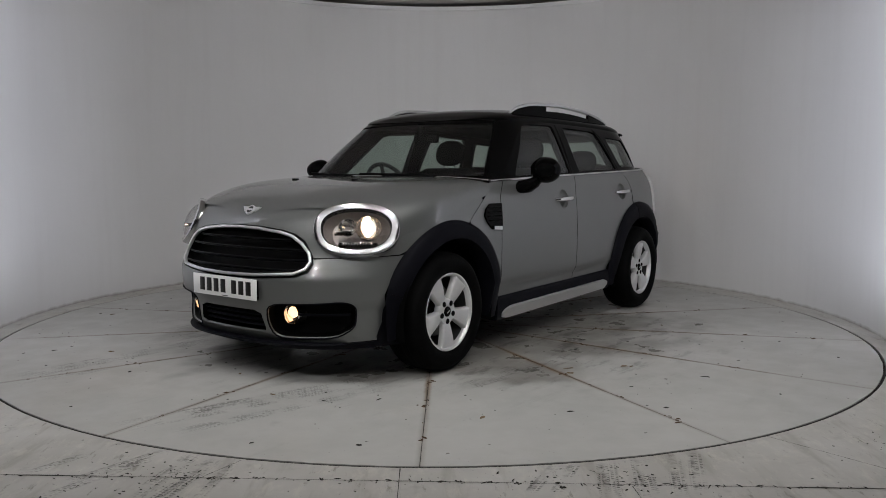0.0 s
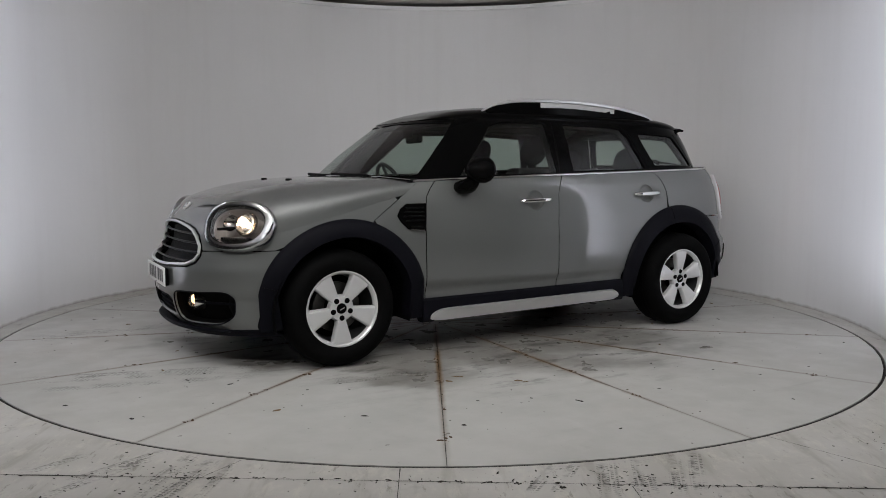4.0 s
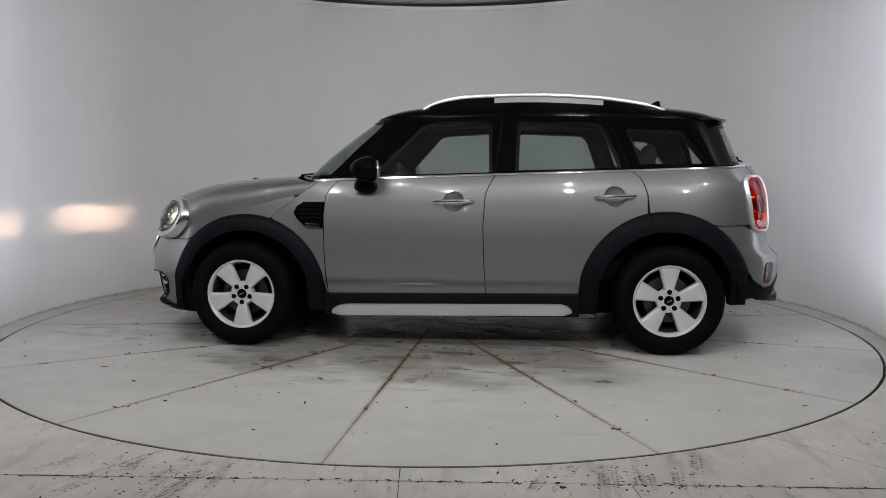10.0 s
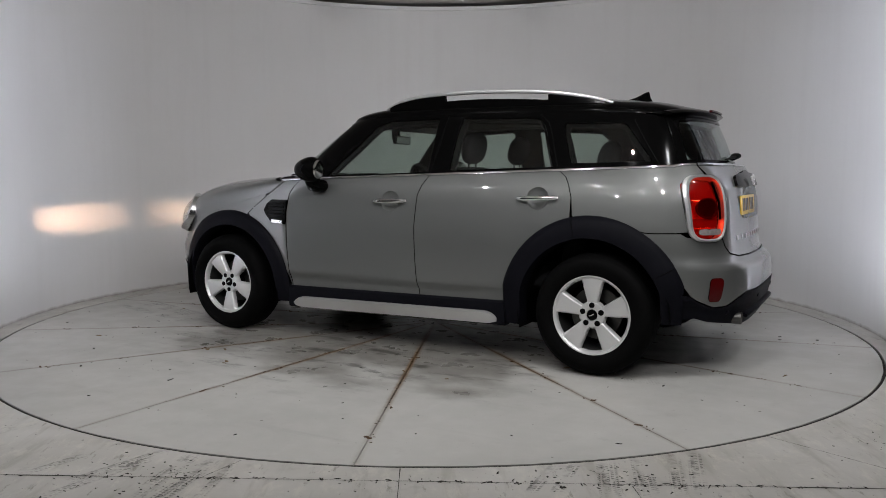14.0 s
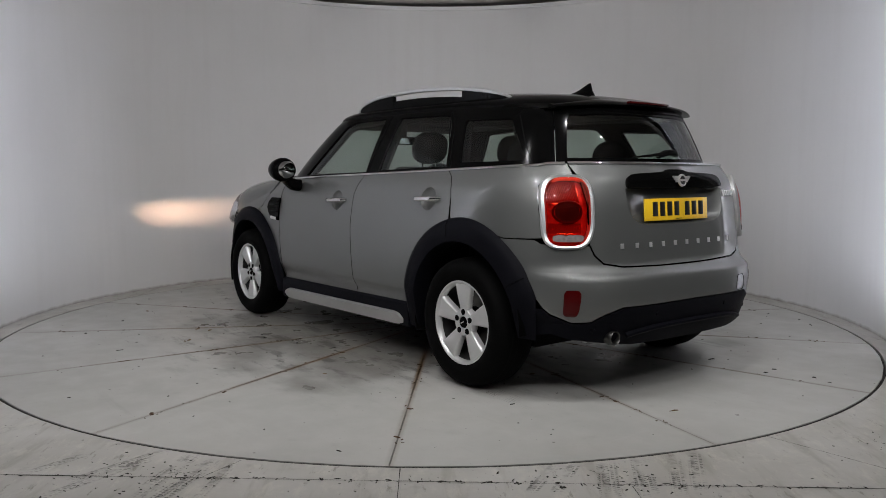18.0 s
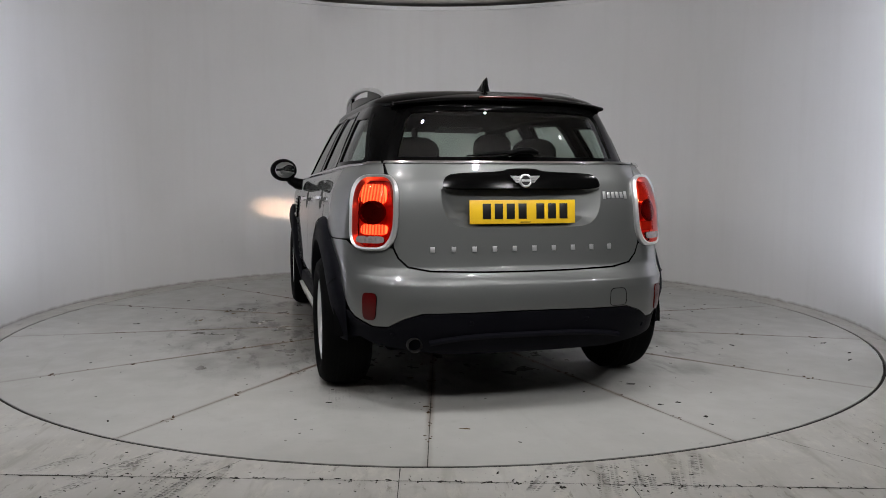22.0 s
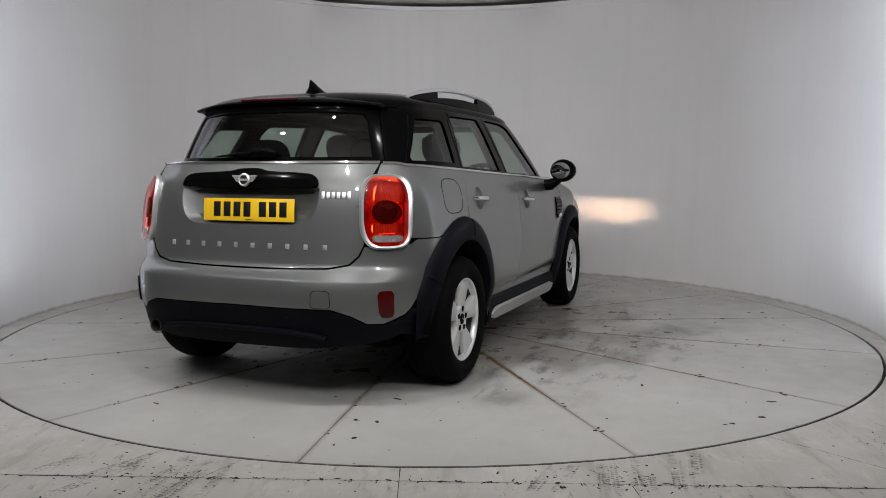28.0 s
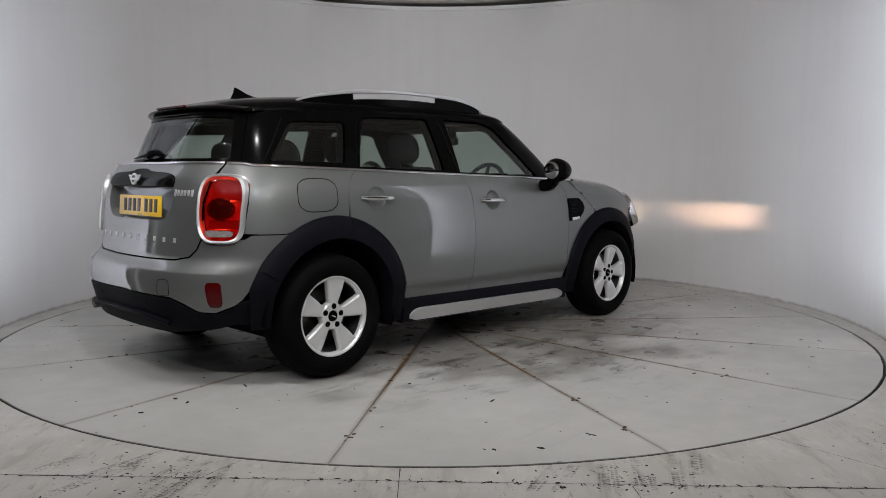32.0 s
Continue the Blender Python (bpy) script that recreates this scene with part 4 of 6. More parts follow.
lipf = [(0.0, 0.231)] + [low_pt("yf", y, z) for y, z in ((0.2, 0.229), (0.5, 0.222), (0.72, 0.232))] + [low_pt("x", 1.785, 0.255), low_pt("x", 1.769, 0.327), low_pt("x", 1.767, 0.42), low_pt("x", 1.760, 0.475), low_pt("x", 1.70, 0.46), low_pt("x", 1.69, 0.22), low_pt("yf", 0.76, 0.20), low_pt("yf", 0.4, 0.19), (0.0, 0.19)]
lipf += [(-u, z) for u, z in lipf[-2:0:-1]]
panel("bumper_lip", lipf, lower, CLAD, CAR, "black plastic front lip", off=0.006, lip=0.04)
# thin splitter standing out below the air intake
pts = []
for i in range(25):
    y = 0.62 * math.sin((-1 + 2 * i / 24) * math.pi / 2)
    p = lower(*low_pt("yf", y, 0.236)) if abs(y) > 1e-6 else lower(0.0, 0.236)
    pts.append((p.x + 0.012 - 0.03 * abs(y / 0.62) ** 4, p.y, 0.222))
part("splitter", sweep(pts, round_section(0.062, 0.020, 10, 3.5), scale=[0.35 + 0.65 * min(1, 6 * (1 - abs(-1 + i / 12))) for i in range(25)]), CLAD, FBUMP, "black splitter under the front bumper")


def pocket(name, loop, skin, depth, material, parent, shrink=0.9, label="", back=None):
    """A recess behind a hole in a sheet."""
    loop = refine(loop, 0.03)
    cu, cz = sum(p[0] for p in loop) / len(loop), sum(p[1] for p in loop) / len(loop)
    n0 = skin_normal(skin, cu, cz)
    rim = [skin(u, z) for u, z in loop]
    rear = [skin(cu + (u - cu) * shrink, cz + (z - cz) * shrink) - n0 * depth for u, z in loop]
    bm = bmesh.new()
    a, b = [bm.verts.new(p) for p in rim], [bm.verts.new(p) for p in rear]
    c = bm.verts.new(sum(rear, Vector()) / len(rear))
    k = len(a)
    for i in range(k):
        j = (i + 1) % k
        bm.faces.new((a[i], a[j], b[j], b[i]))
        bm.faces.new((b[i], b[j], c))
    return part(name, bm, material, parent, label)


for lp in (FOG, mirror_loop(FOG)):
    hole = pocket("fog_lamp_recess", lp, lower, 0.07, DARK, FBUMP, 0.92, "black fog lamp recess")
    strip("recess_edge", lower, refine(lp, 0.03), 0.008, 0.008, CLAD, FBUMP, off=0.001, closed=True)
    s = 1 if lp is FOG else -1
    fog = part("fog_lamp", lathe([(0.0, 0.035), (0.03, 0.03), (0.045, 0.015), (0.05, -0.02), (0.05, -0.05)], 28, "x", (0, 0, 0)), CLEAR, FBUMP, "clear fog lamp lens")
    fog.matrix_local = pose(2.045, s * 0.375, 0.372)
    bowl = part("fog_reflector", lathe([(0.0, -0.045), (0.03, -0.035), (0.048, 0.0), (0.052, 0.012), (0.055, 0.0), (0.055, -0.05)], 28, "x"), REFLECT, fog)
    part("bulb", lathe([(0.0, 0.020), (0.018, 0.016), (0.030, 0.002), (0.026, -0.02), (0, -0.034)], 20, "x", (0, 0, 0.010)), FOGB, fog, "lit warm bulb")
    strip("recess_bar", lower, [(low_pt("yf", y, 0.37)[0] * s, 0.37) for y in (0.44, 0.50, 0.56, 0.62, 0.67)], 0.014, 0.012, CLAD, FBUMP, off=-0.04)
pocket("intake_recess", ink, lower, 0.06, DARK, FBUMP, 0.94, "black lower air intake")
for z in (0.362, 0.332, 0.302):
    pts = [low_pt("yf", y, z) if y else (0.0, z) for y in (0.24, 0.16, 0.08, 0.0)]
    strip("intake_slat", lower, pts + [(-u, zz) for u, zz in pts[-2::-1]], 0.010, 0.02, CLAD, FBUMP, off=-0.028)

# ---- grille ----
gr = [low_pt("yf", y, z) if y else (0.0, z) for y, z in GRILLE]
gr += [(-u, z) for u, z in gr[-2:0:-1]]
GRILL = strip("grille", lower, refine(gr, 0.025), 0.017, 0.020, SATIN, CAR, "black radiator grille in a chrome frame", off=0.006, closed=True)
pocket("grille_back", gr, lower, 0.05, DARK, GRILL, 0.97)
strip("grille_gasket", lower, refine([(u * 1.028, z + (0.010 if z > 0.70 else -0.010)) for u, z in gr], 0.025), 0.012, 0.012, BLACK, GRILL, off=0.0, closed=True)
for z, half in ((0.762, 0.37), (0.712, 0.445), (0.662, 0.485), (0.612, 0.46)):
    pts = [low_pt("yf", half * k / 6, z) if k else (0.0, z) for k in range(6, -1, -1)]
    strip("grille_slat", lower, pts + [(-u, zz) for u, zz in pts[-2::-1]], 0.011, 0.026, SLATM, GRILL, off=-0.014)

# ---- wheel arches ----


def arch(name, centre, r_in, r_out, a0, a1, sz, s, ends):
    """Plastic cladding round a wheel opening: a flared band with a turned-in edge, drawn down to the sills at both ends."""
    prof = [(0.0, 0.002), (0.04, 0.016), (0.3, 0.030), (0.75, 0.036), (0.97, 0.034), (1.0, 0.026), (1.0, -0.07)]
    n = 44
    rows = []
    for i in range(n + 1):
        a = a0 + (a1 - a0) * i / n
        row = []
        for k, o in prof:
            r = r_out + (r_in - r_out) * k
            x, z = centre[0] + r * math.cos(radians(a)), centre[1] + sz * r * math.sin(radians(a))
            row.append((x, z, o))
        rows.append(row)
    for end, (x_out, x_in, z) in enumerate(ends):
        row = [(x_out + (x_in - x_out) * k, z, o * 0.9) for k, o in prof]
        rows = [row] + rows if end == 0 else rows + [row]
    bm = bmesh.new()
    grid = []
    for row in rows:
        line = []
        for x, z, o in row:
            zz = max(z, 0.2)
            p = lower(find_u(lower, LOW_LEN, "x", x, zz), zz)
            p = Vector((x, p.y + o, z))
            p.y = max(p.y, 0.80) if o > 0 else max(p.y, 0.74)
            line.append(bm.verts.new((p.x, s * p.y, p.z)))
        grid.append(line)
    for i in range(len(grid) - 1):
        for j in range(len(prof) - 1):
            bm.faces.new((grid[i][j], grid[i][j + 1], grid[i + 1][j + 1], grid[i + 1][j]))
    return part(name, bm, CLAD, CAR, "black plastic wheel arch cladding", angle=50)


def liner(centre, r, s, a0, a1):
    bm = bmesh.new()
    rows = []
    for i in range(25):
        a = radians(a0 + (a1 - a0) * i / 24)
        rows.append([bm.verts.new((centre[0] + r * math.cos(a), s * y, centre[1] + r * math.sin(a))) for y in (0.86, 0.52)])
    for i in range(24):
        bm.faces.new((rows[i][0], rows[i][1], rows[i + 1][1], rows[i + 1][0]))
    hub = bm.verts.new((centre[0], s * 0.52, centre[1]))
    for i in range(24):
        bm.faces.new((rows[i][1], rows[i + 1][1], hub))
    return part("wheel_liner", bm, DARK, CAR)


for s in (1, -1):
    arch("front_arch_trim", FARCH, 0.408, 0.512, 12, 164, 1.0, s, ((1.79, 1.66, 0.235), (0.79, 0.90, 0.235)))
    arch("rear_arch_trim", RARCH, 0.408, 0.530, 14, 160, 1.025, s, ((-0.79, -0.90, 0.24), (-1.80, -1.70, 0.31)))
    liner((1.31, 0.335), 0.42, s, -15, 195)
    liner((-1.32, 0.335), 0.43, s, -15, 181)
    for c, r0, r1, a, sz in ((FARCH, 0.40, 0.512, 17, 1.0), (RARCH, 0.40, 0.53, 79, 1.025), (RARCH, 0.40, 0.53, 149, 1.025)):
        pts = [(c[0] + r * math.cos(radians(a)), c[1] + sz * r * math.sin(radians(a))) for r in (r0 + 0.012, r0 + 0.05, r1 - 0.03, r1 - 0.006)]
        line = [lower(*low_pt("x", x, z)) for x, z in pts]
        part("arch_seam", sweep([(p.x, s * (max(p.y, 0.80) + o), p.z) for p, o in zip(line, (0.0335, 0.0365, 0.0325, 0.018))], round_section(0.004, 0.004, 6)), DARK, CAR)

# ---- sills and underside ----
for s in (1, -1):
    pts = [(x, s * 0.80, 0.275 + 0.012 * (0.75 - x)) for x in (0.80, 0.4, 0.0, -0.4, -0.80)]
    part("sill", sweep(pts, round_section(0.09, 0.15, 10, 5)), CLAD, CAR, "black plastic sill")
    ts = [0, 0.004, 0.012, 0.025, 0.04, 0.055, 0.07] + [0.1 + 0.1 * k for k in range(9)] + [0.95, 0.965, 0.98, 0.99, 0.996, 1]
    line, sc = [], []
    for t in ts:
        x = 0.745 - 1.49 * t
        q = min(1.0, t / 0.07, (1 - t) / 0.05)
        q = 0.22 + 0.78 * math.sqrt(1 - (1 - q) ** 2)
        line.append((x, s * (0.848 - 0.012 * (1 - q)), 0.245 + 0.022 * t - 0.034 * (1 - q)))
        sc.append(q)
    tilt = Vector((0, s * 0.35, 1)).normalized()
    rail = part("sill_trim", sweep(line, [(-0.012, -0.036), (0.012, -0.036), (0.020, -0.010), (0.014, 0.004), (0.020, 0.014), (0.010, 0.036), (-0.012, 0.036)] if s < 0 else
                                   [(0.012, -0.036), (-0.012, -0.036), (-0.020, -0.010), (-0.014, 0.004), (-0.020, 0.014), (-0.010, 0.036), (0.012, 0.036)], up=tilt, scale=sc), SATIN, CAR, "satin silver sill trim", angle=25)
part("underbody", box((3.35, 1.16, 0.14), (0.10, 0, 0.27), 0.03), DARK, CAR, "dark underside")
part("floor_pan", box((1.75, 1.56, 0.12), (0.0, 0, 0.29), 0.03), DARK, CAR)
part("bulkhead", box((0.9, 1.3, 0.45), (1.45, 0, 0.52), 0.05), DARK, CAR)
part("boot_floor", box((0.7, 1.1, 0.3), (-1.6, 0, 0.46), 0.05), DARK, CAR)
# dark backing behind the gaps
back = side_loop([(0.98, 0.93), (1.12, 0.80)] + arc_pts(*FARCH, 0.47, 104, 165, 8) + [(0.77, 0.30), (-0.80, 0.33)] + arc_pts(*RARCH, 0.48, 14, 118, 14) + [(-1.66, 0.76), (-1.70, 0.85), (-1.68, 1.10)])
back += [low_pt("x", x, BELT(x) - 0.012) for x in (-1.6, -1.2, -0.8, -0.3, 0.2, 0.7, 0.80)]
seam = [(LOW_LEN, 0.60), low_pt("yr", 0.45, 0.60), low_pt("yr", 0.60, 0.68), low_pt("yr", 0.60, 0.74), low_pt("yr", 0.5, 0.70), (LOW_LEN, 0.70)]
panel("seam_backing", cross_tail(seam), tail_skin, DARK, CAR, off=-0.013, lip=0)
both_sides("inner_skin", back, lower, DARK, off=-0.03, lip=0)

# ---- glasshouse ----
FG = [(0.525, BELT(0.525) + 0.014), (0.485, 1.125), (0.205, 1.418), (0.135, 1.442), (0.08, 1.452), (-0.245, 1.452), (-0.262, 1.44), (-0.262, BELT(-0.262) + 0.014)]
RG = [(-0.385, BELT(-0.385) + 0.018), (-0.402, 1.436), (-0.415, 1.446), (-0.86, 1.440), (-0.94, 1.425), (-0.985, 1.37), (-1.065, BELT(-1.065) + 0.018)]
QG = [(-1.155, 1.155), (-1.115, 1.26), (-1.075, 1.380), (-1.085, 1.398), (-1.425, 1.390), (-1.455, 1.372), (-1.60, 1.182), (-1.595, 1.164)]


def top_loop(pts):
    return [top_pt("x", x, z) for x, z in pts]


def grown(loop, d):
    cu, cz = sum(p[0] for p in loop) / len(loop), sum(p[1] for p in loop) / len(loop)
    out = []
    for u, z in loop:
        v = Vector((u - cu, z - cz))
        v = v * (1 + d / v.length)
        out.append((cu + v.x, cz + v.y))
    return out


panes = [top_loop(FG), top_loop(RG), top_loop(QG)]
frame_loop = [top_pt("yf", y, z) for y, z in ((0.745, 1.055), (0.727, 1.1), (0.684, 1.2), (0.628, 1.33), (0.578, 1.43), (0.562, 1.46))]
frame_loop += top_loop([(x, EAVE(x) + 0.006) for x in (0.2, 0.0, -0.4, -0.8, -1.1, -1.4)]) + [top_pt("yr", 0.525, 1.42), top_pt("yr", 0.565, 1.30), top_pt("yr", 0.605, 1.16)]
frame_loop += top_loop([(x, BELT(x) + 0.002) for x in (-1.6, -1.1, -0.27, 0.42, 0.72)])
for s, lp in ((1, frame_loop), (-1, mirror_loop(frame_loop))):
    pp = panes if s > 0 else [mirror_loop(p) for p in panes]
    fr = panel("window_surround", lp, upper, BLACK, CAR, "gloss black window pillars", holes=[grown(p, -0.008) for p in pp], step=0.06, lip=0.02)
    for nm, p in zip(("front_door_window", "rear_door_window", "quarter_window"), pp):
        w = panel(nm, p, upper, GLASS, CAR, "green-tinted side window", off=-0.008, step=0.08, lip=0)
        w.visible_shadow = False
    panel("window_lining", lp, upper, DARK, CAR, "dark trim round the side windows", off=-0.032, holes=[grown(p, -0.034) for p in pp], step=0.08, lip=0.02)
    # black frame lines of the doors
    for pts in ([(-0.268, BELT(-0.268)), (-0.30, 1.28), (-0.312, 1.455)], [(-1.095, BELT(-1.095)), (-1.02, 1.33), (-0.985, 1.40), (-0.92, 1.45)]):
        strip("door_gap", upper, [(u * s, z) for u, z in refine(top_loop(pts), 0.05)[:-1]], 0.006, 0.004, DARK, fr, off=0.0005)
    strip("tailgate_gap", upper, [(u * s, z) for u, z in (top_pt("x", -1.475, 1.40), top_pt("x", -1.55, 1.28), top_pt("x", -1.635, 1.15))], 0.006, 0.004, DARK, fr, off=0.0005)
ws = [(0.0, 1.062)] + [top_pt("yf", y, z) for y, z in ((0.3, 1.062), (0.6, 1.062), (0.745, 1.06), (0.727, 1.1), (0.684, 1.2), (0.628, 1.33), (0.578, 1.43), (0.56, 1.452), (0.3, 1.464))] + [(0.0, 1.467)]
ws += [(-u, z) for u, z in ws[-2:0:-1]]
WS_IN = [top_pt("yf", y, z) if y else (0.0, z) for y, z in ((0.0, 1.086), (0.4, 1.086), (0.720, 1.092), (0.708, 1.13), (0.654, 1.28), (0.602, 1.40), (0.570, 1.430), (0.0, 1.444))]
WS_IN += [(-u, z) for u, z in WS_IN[-2:0:-1]]
panel("windscreen_border", ws, upper, BLACK, CAR, "black windscreen border", off=-0.002, holes=[WS_IN], step=0.06, lip=0)
panel("windscreen", grown(WS_IN, 0.006), upper, GLASS, CAR, "clear green-tinted windscreen", off=-0.007, step=0.08, lip=0).visible_shadow = False


def top_tail(u, z, off=0.0):
    return upper(u, z) if u >= TOP_LEN else upper(-(2 * TOP_LEN - u), z)


bw = [(TOP_LEN, 1.158)] + [top_pt("yr", y, z) for y, z in ((0.3, 1.158), (0.602, 1.160), (0.562, 1.30), (0.522, 1.42), (0.3, 1.43))] + [(TOP_LEN, 1.432)]
BW_IN = [(TOP_LEN, 1.180)] + [top_pt("yr", y, z) for y, z in ((0.3, 1.180), (0.555, 1.180), (0.545, 1.22), (0.497, 1.37), (0.475, 1.398), (0.3, 1.406))] + [(TOP_LEN, 1.407)]
panel("rear_window_border", bw + [(2 * TOP_LEN - u, z) for u, z in bw[-2:0:-1]], top_tail, BLACK, CAR, "gloss black tailgate frame", off=0.001,
      holes=[BW_IN + [(2 * TOP_LEN - u, z) for u, z in BW_IN[-2:0:-1]]], step=0.06, lip=0.02)
bwi = grown(BW_IN + [(2 * TOP_LEN - u, z) for u, z in BW_IN[-2:0:-1]], 0.006)
panel("rear_window", bwi, top_tail, GLASS, CAR, "tinted rear window", off=-0.006, step=0.08, lip=0).visible_shadow = False


def build_roof():
    nu, nk = 120, 22
    vs, fs = [], []
    us = [TOP_LEN * (1 - 2 * i / nu) * -1 for i in range(nu)]  # right round the outline
    for u in us:
        x = upper(u, 1.455).x
        for _ in range(3):
            x = upper(u, EAVE(x)).x
        e = upper(u, EAVE(x))
        spine = Vector((min(max(e.x * 0.86 - 0.08, -1.45), 0.25), 0, 0))
        for k in range(nk + 1):
            t = 1 - math.cos(k / nk * math.pi / 2)
            p = e.lerp(Vector((spine.x, 0, e.z)), t)
            rise = max(1 - (1 - t) ** 3.0, 0) ** (1 / 2.4)
            p.z = e.z + (ROOF(p.x) - e.z) * rise
            vs.append(p)
    m = nk + 1
    for i in range(nu):
        j = (i + 1) % nu
        for k in range(nk):
            fs.append((i * m + k, j * m + k, j * m + k + 1, i * m + k + 1))
    bm = bmesh.new()
    bv = [bm.verts.new(v) for v in vs]
    for f in fs:
        bm.faces.new([bv[i] for i in f])
    bmesh.ops.remove_doubles(bm, verts=bm.verts, dist=0.002)
    ob = part("roof", bm, BLACK, CAR, "gloss black roof", angle=80)
    # headlining below it
    bm = bmesh.new()
    bv = [bm.verts.new((v.x * 0.96 - 0.01, v.y * 0.95, v.z - 0.035)) for v in vs]
    for f in fs:
        bm.faces.new([bv[i] for i in f])
    part("headlining", bm, LINING, CAR, "pale grey headlining", angle=80)
    return ob


build_roof()


def build_spoiler():
    bm = bmesh.new()
    rows, n = [], 28
    for i in range(n + 1):
        q = -1 + 2 * i / n
        y = 0.55 * q
        drop = 0.045 * abs(q) ** 3.0
        xt = -1.815 + 0.15 * abs(q) ** 2.4
        sag = 0.10 * abs(q) ** 3.0
        row = [(-1.40, ROOF(-1.40) - sag - 0.03), (-1.60, ROOF(-1.60) - 0.9 * sag - 0.004), (xt + 0.05, 1.474 - 0.5 * drop), (xt + 0.006, 1.460 - 0.4 * drop),
               (xt, 1.453 - 0.4 * drop), (xt + 0.010, 1.446 - 0.4 * drop), (xt + 0.08, 1.443 - 0.4 * drop), (-1.60, 1.436 - 0.4 * drop), (-1.40, 1.43 - drop)]
        rows.append([bm.verts.new((x, y, z)) for x, z in row])
    for i in range(n):
        for j in range(9):
            k = (j + 1) % 9
            bm.faces.new((rows[i][j], rows[i][k], rows[i + 1][k], rows[i + 1][j]))
    bm.faces.new(rows[0])
    bm.faces.new(rows[-1][::-1])
    sp = part("roof_spoiler", bm, BLACK, CAR, "gloss black roof spoiler", angle=60)
    pts = [(-1.815 + 0.15 * abs(y / 0.55) ** 2.4 + 0.012, y, 1.4685 - 0.03 * abs(y / 0.55) ** 3) for y in [-0.16 + 0.32 * i / 10 for i in range(11)]]
    part("brake_light", sweep(pts, round_section(0.02, 0.012, 8)), REDP, sp, "red high brake light")
    return sp


build_spoiler()
# bright belt line
for s in (1, -1):
    pts = [(u * s, z) for u, z in [low_pt("x", x, BELT(x)) for x in (0.86, 0.7, 0.4, 0.1, -0.2, -0.5, -0.8, -1.1, -1.4, -1.6, -1.72)] + [low_pt("yr", 0.69, 1.149), low_pt("yr", 0.635, 1.151)]]
    strip("belt_trim", lower, pts, 0.015, 0.016, CHROME, CAR, "thin chrome belt line", off=0.002)
pts = [low_pt("yr", y, 1.153) for y in (0.625, 0.58, 0.5, 0.4, 0.3, 0.2, 0.1)] + [(LOW_LEN, 1.153)]
strip("tailgate_trim", tail_skin, pts + [(2 * LOW_LEN - u, z) for u, z in pts[-2::-1]], 0.015, 0.014, CHROME, TAILGATE, "thin chrome strip", off=0.002)
pts = []
for i in range(41):
    f = math.sin((-1 + 2 * i / 40) * math.pi / 2) * 0.97
    xb = 0.829 + 0.20 * max(1 - abs(f) ** 3, 0) ** 0.6
    pts.append((xb, 0.842 * f, HOOD(xb) - 0.030 * abs(f) ** 5 - 0.002))
part("bonnet_trim", sweep(pts, round_section(0.010, 0.010, 6)), CHROME, CAR, "thin chrome strip behind the bonnet")
bm = bmesh.new()
rows = []
for i in range(31):
    f = math.sin((-1 + 2 * i / 30) * math.pi / 2) * 0.96
    xb = 0.828 + 0.20 * max(1 - abs(f) ** 3, 0) ** 0.6
    rows.append([bm.verts.new((xb, 0.842 * f, HOOD(xb) - 0.03 * abs(f) ** 5 - 0.012)), bm.verts.new((xb - 0.07, 0.82 * f, 1.072)), bm.verts.new((xb - 0.2, 0.78 * f, 1.05))])
for i in range(30):
    for j in range(2):
        bm.faces.new((rows[i][j], rows[i][j + 1], rows[i + 1][j + 1], rows[i + 1][j]))
part("cowl", bm, DARK, CAR, "black cowl below the windscreen")

# ---- roof rails ----
RAIL = curve((0.20, 1.515), (0.163, 1.535), (0.083, 1.565), (-0.098, 1.592), (-0.461, 1.602), (-0.825, 1.589), (-1.118, 1.556), (-1.294, 1.518), (-1.33, 1.505))
for s in (1, -1):
    n = 40
    top, sc = [], []
    for i in range(n + 1):
        t = i / n
        x = 0.20 - 1.53 * t
        top.append(Vector((x, s * (0.545 + 0.022 * math.sin(t * math.pi)), RAIL(x))))
        sc.append(0.5 + 0.5 * min(1, t / 0.10, (1 - t) / 0.12))
    rail = part("roof_rail", sweep(top, round_section(0.034, 0.024, 10, 2.6), scale=sc), SATIN, CAR, "satin silver roof rail")
    for t0, t1, drop in ((0.02, 0.31, 0.006), (0.30, 0.75, 0.045), (0.74, 0.985, 0.006)):
        line = [top[int(round(n * (t0 + (t1 - t0) * k / 8)))] for k in range(9)]
        bm = bmesh.new()
        rows = []
        for q in line:
            rows.append([bm.verts.new((q.x, q.y + d, z)) for d, z in ((-0.010, q.z - drop), (0.010, q.z - drop), (0.015, 1.475), (-0.015, 1.475))])
        for i in range(8):
            for j in range(4):
                bm.faces.new((rows[i][j], rows[i][(j + 1) % 4], rows[i + 1][(j + 1) % 4], rows[i + 1][j]))
        bm.faces.new(rows[0])
        bm.faces.new(rows[-1][::-1])
        part("rail_foot" if drop < 0.04 else "rail_base", bm, BLACK, rail, "black rail foot" if drop < 0.04 else "black strip under the rail")
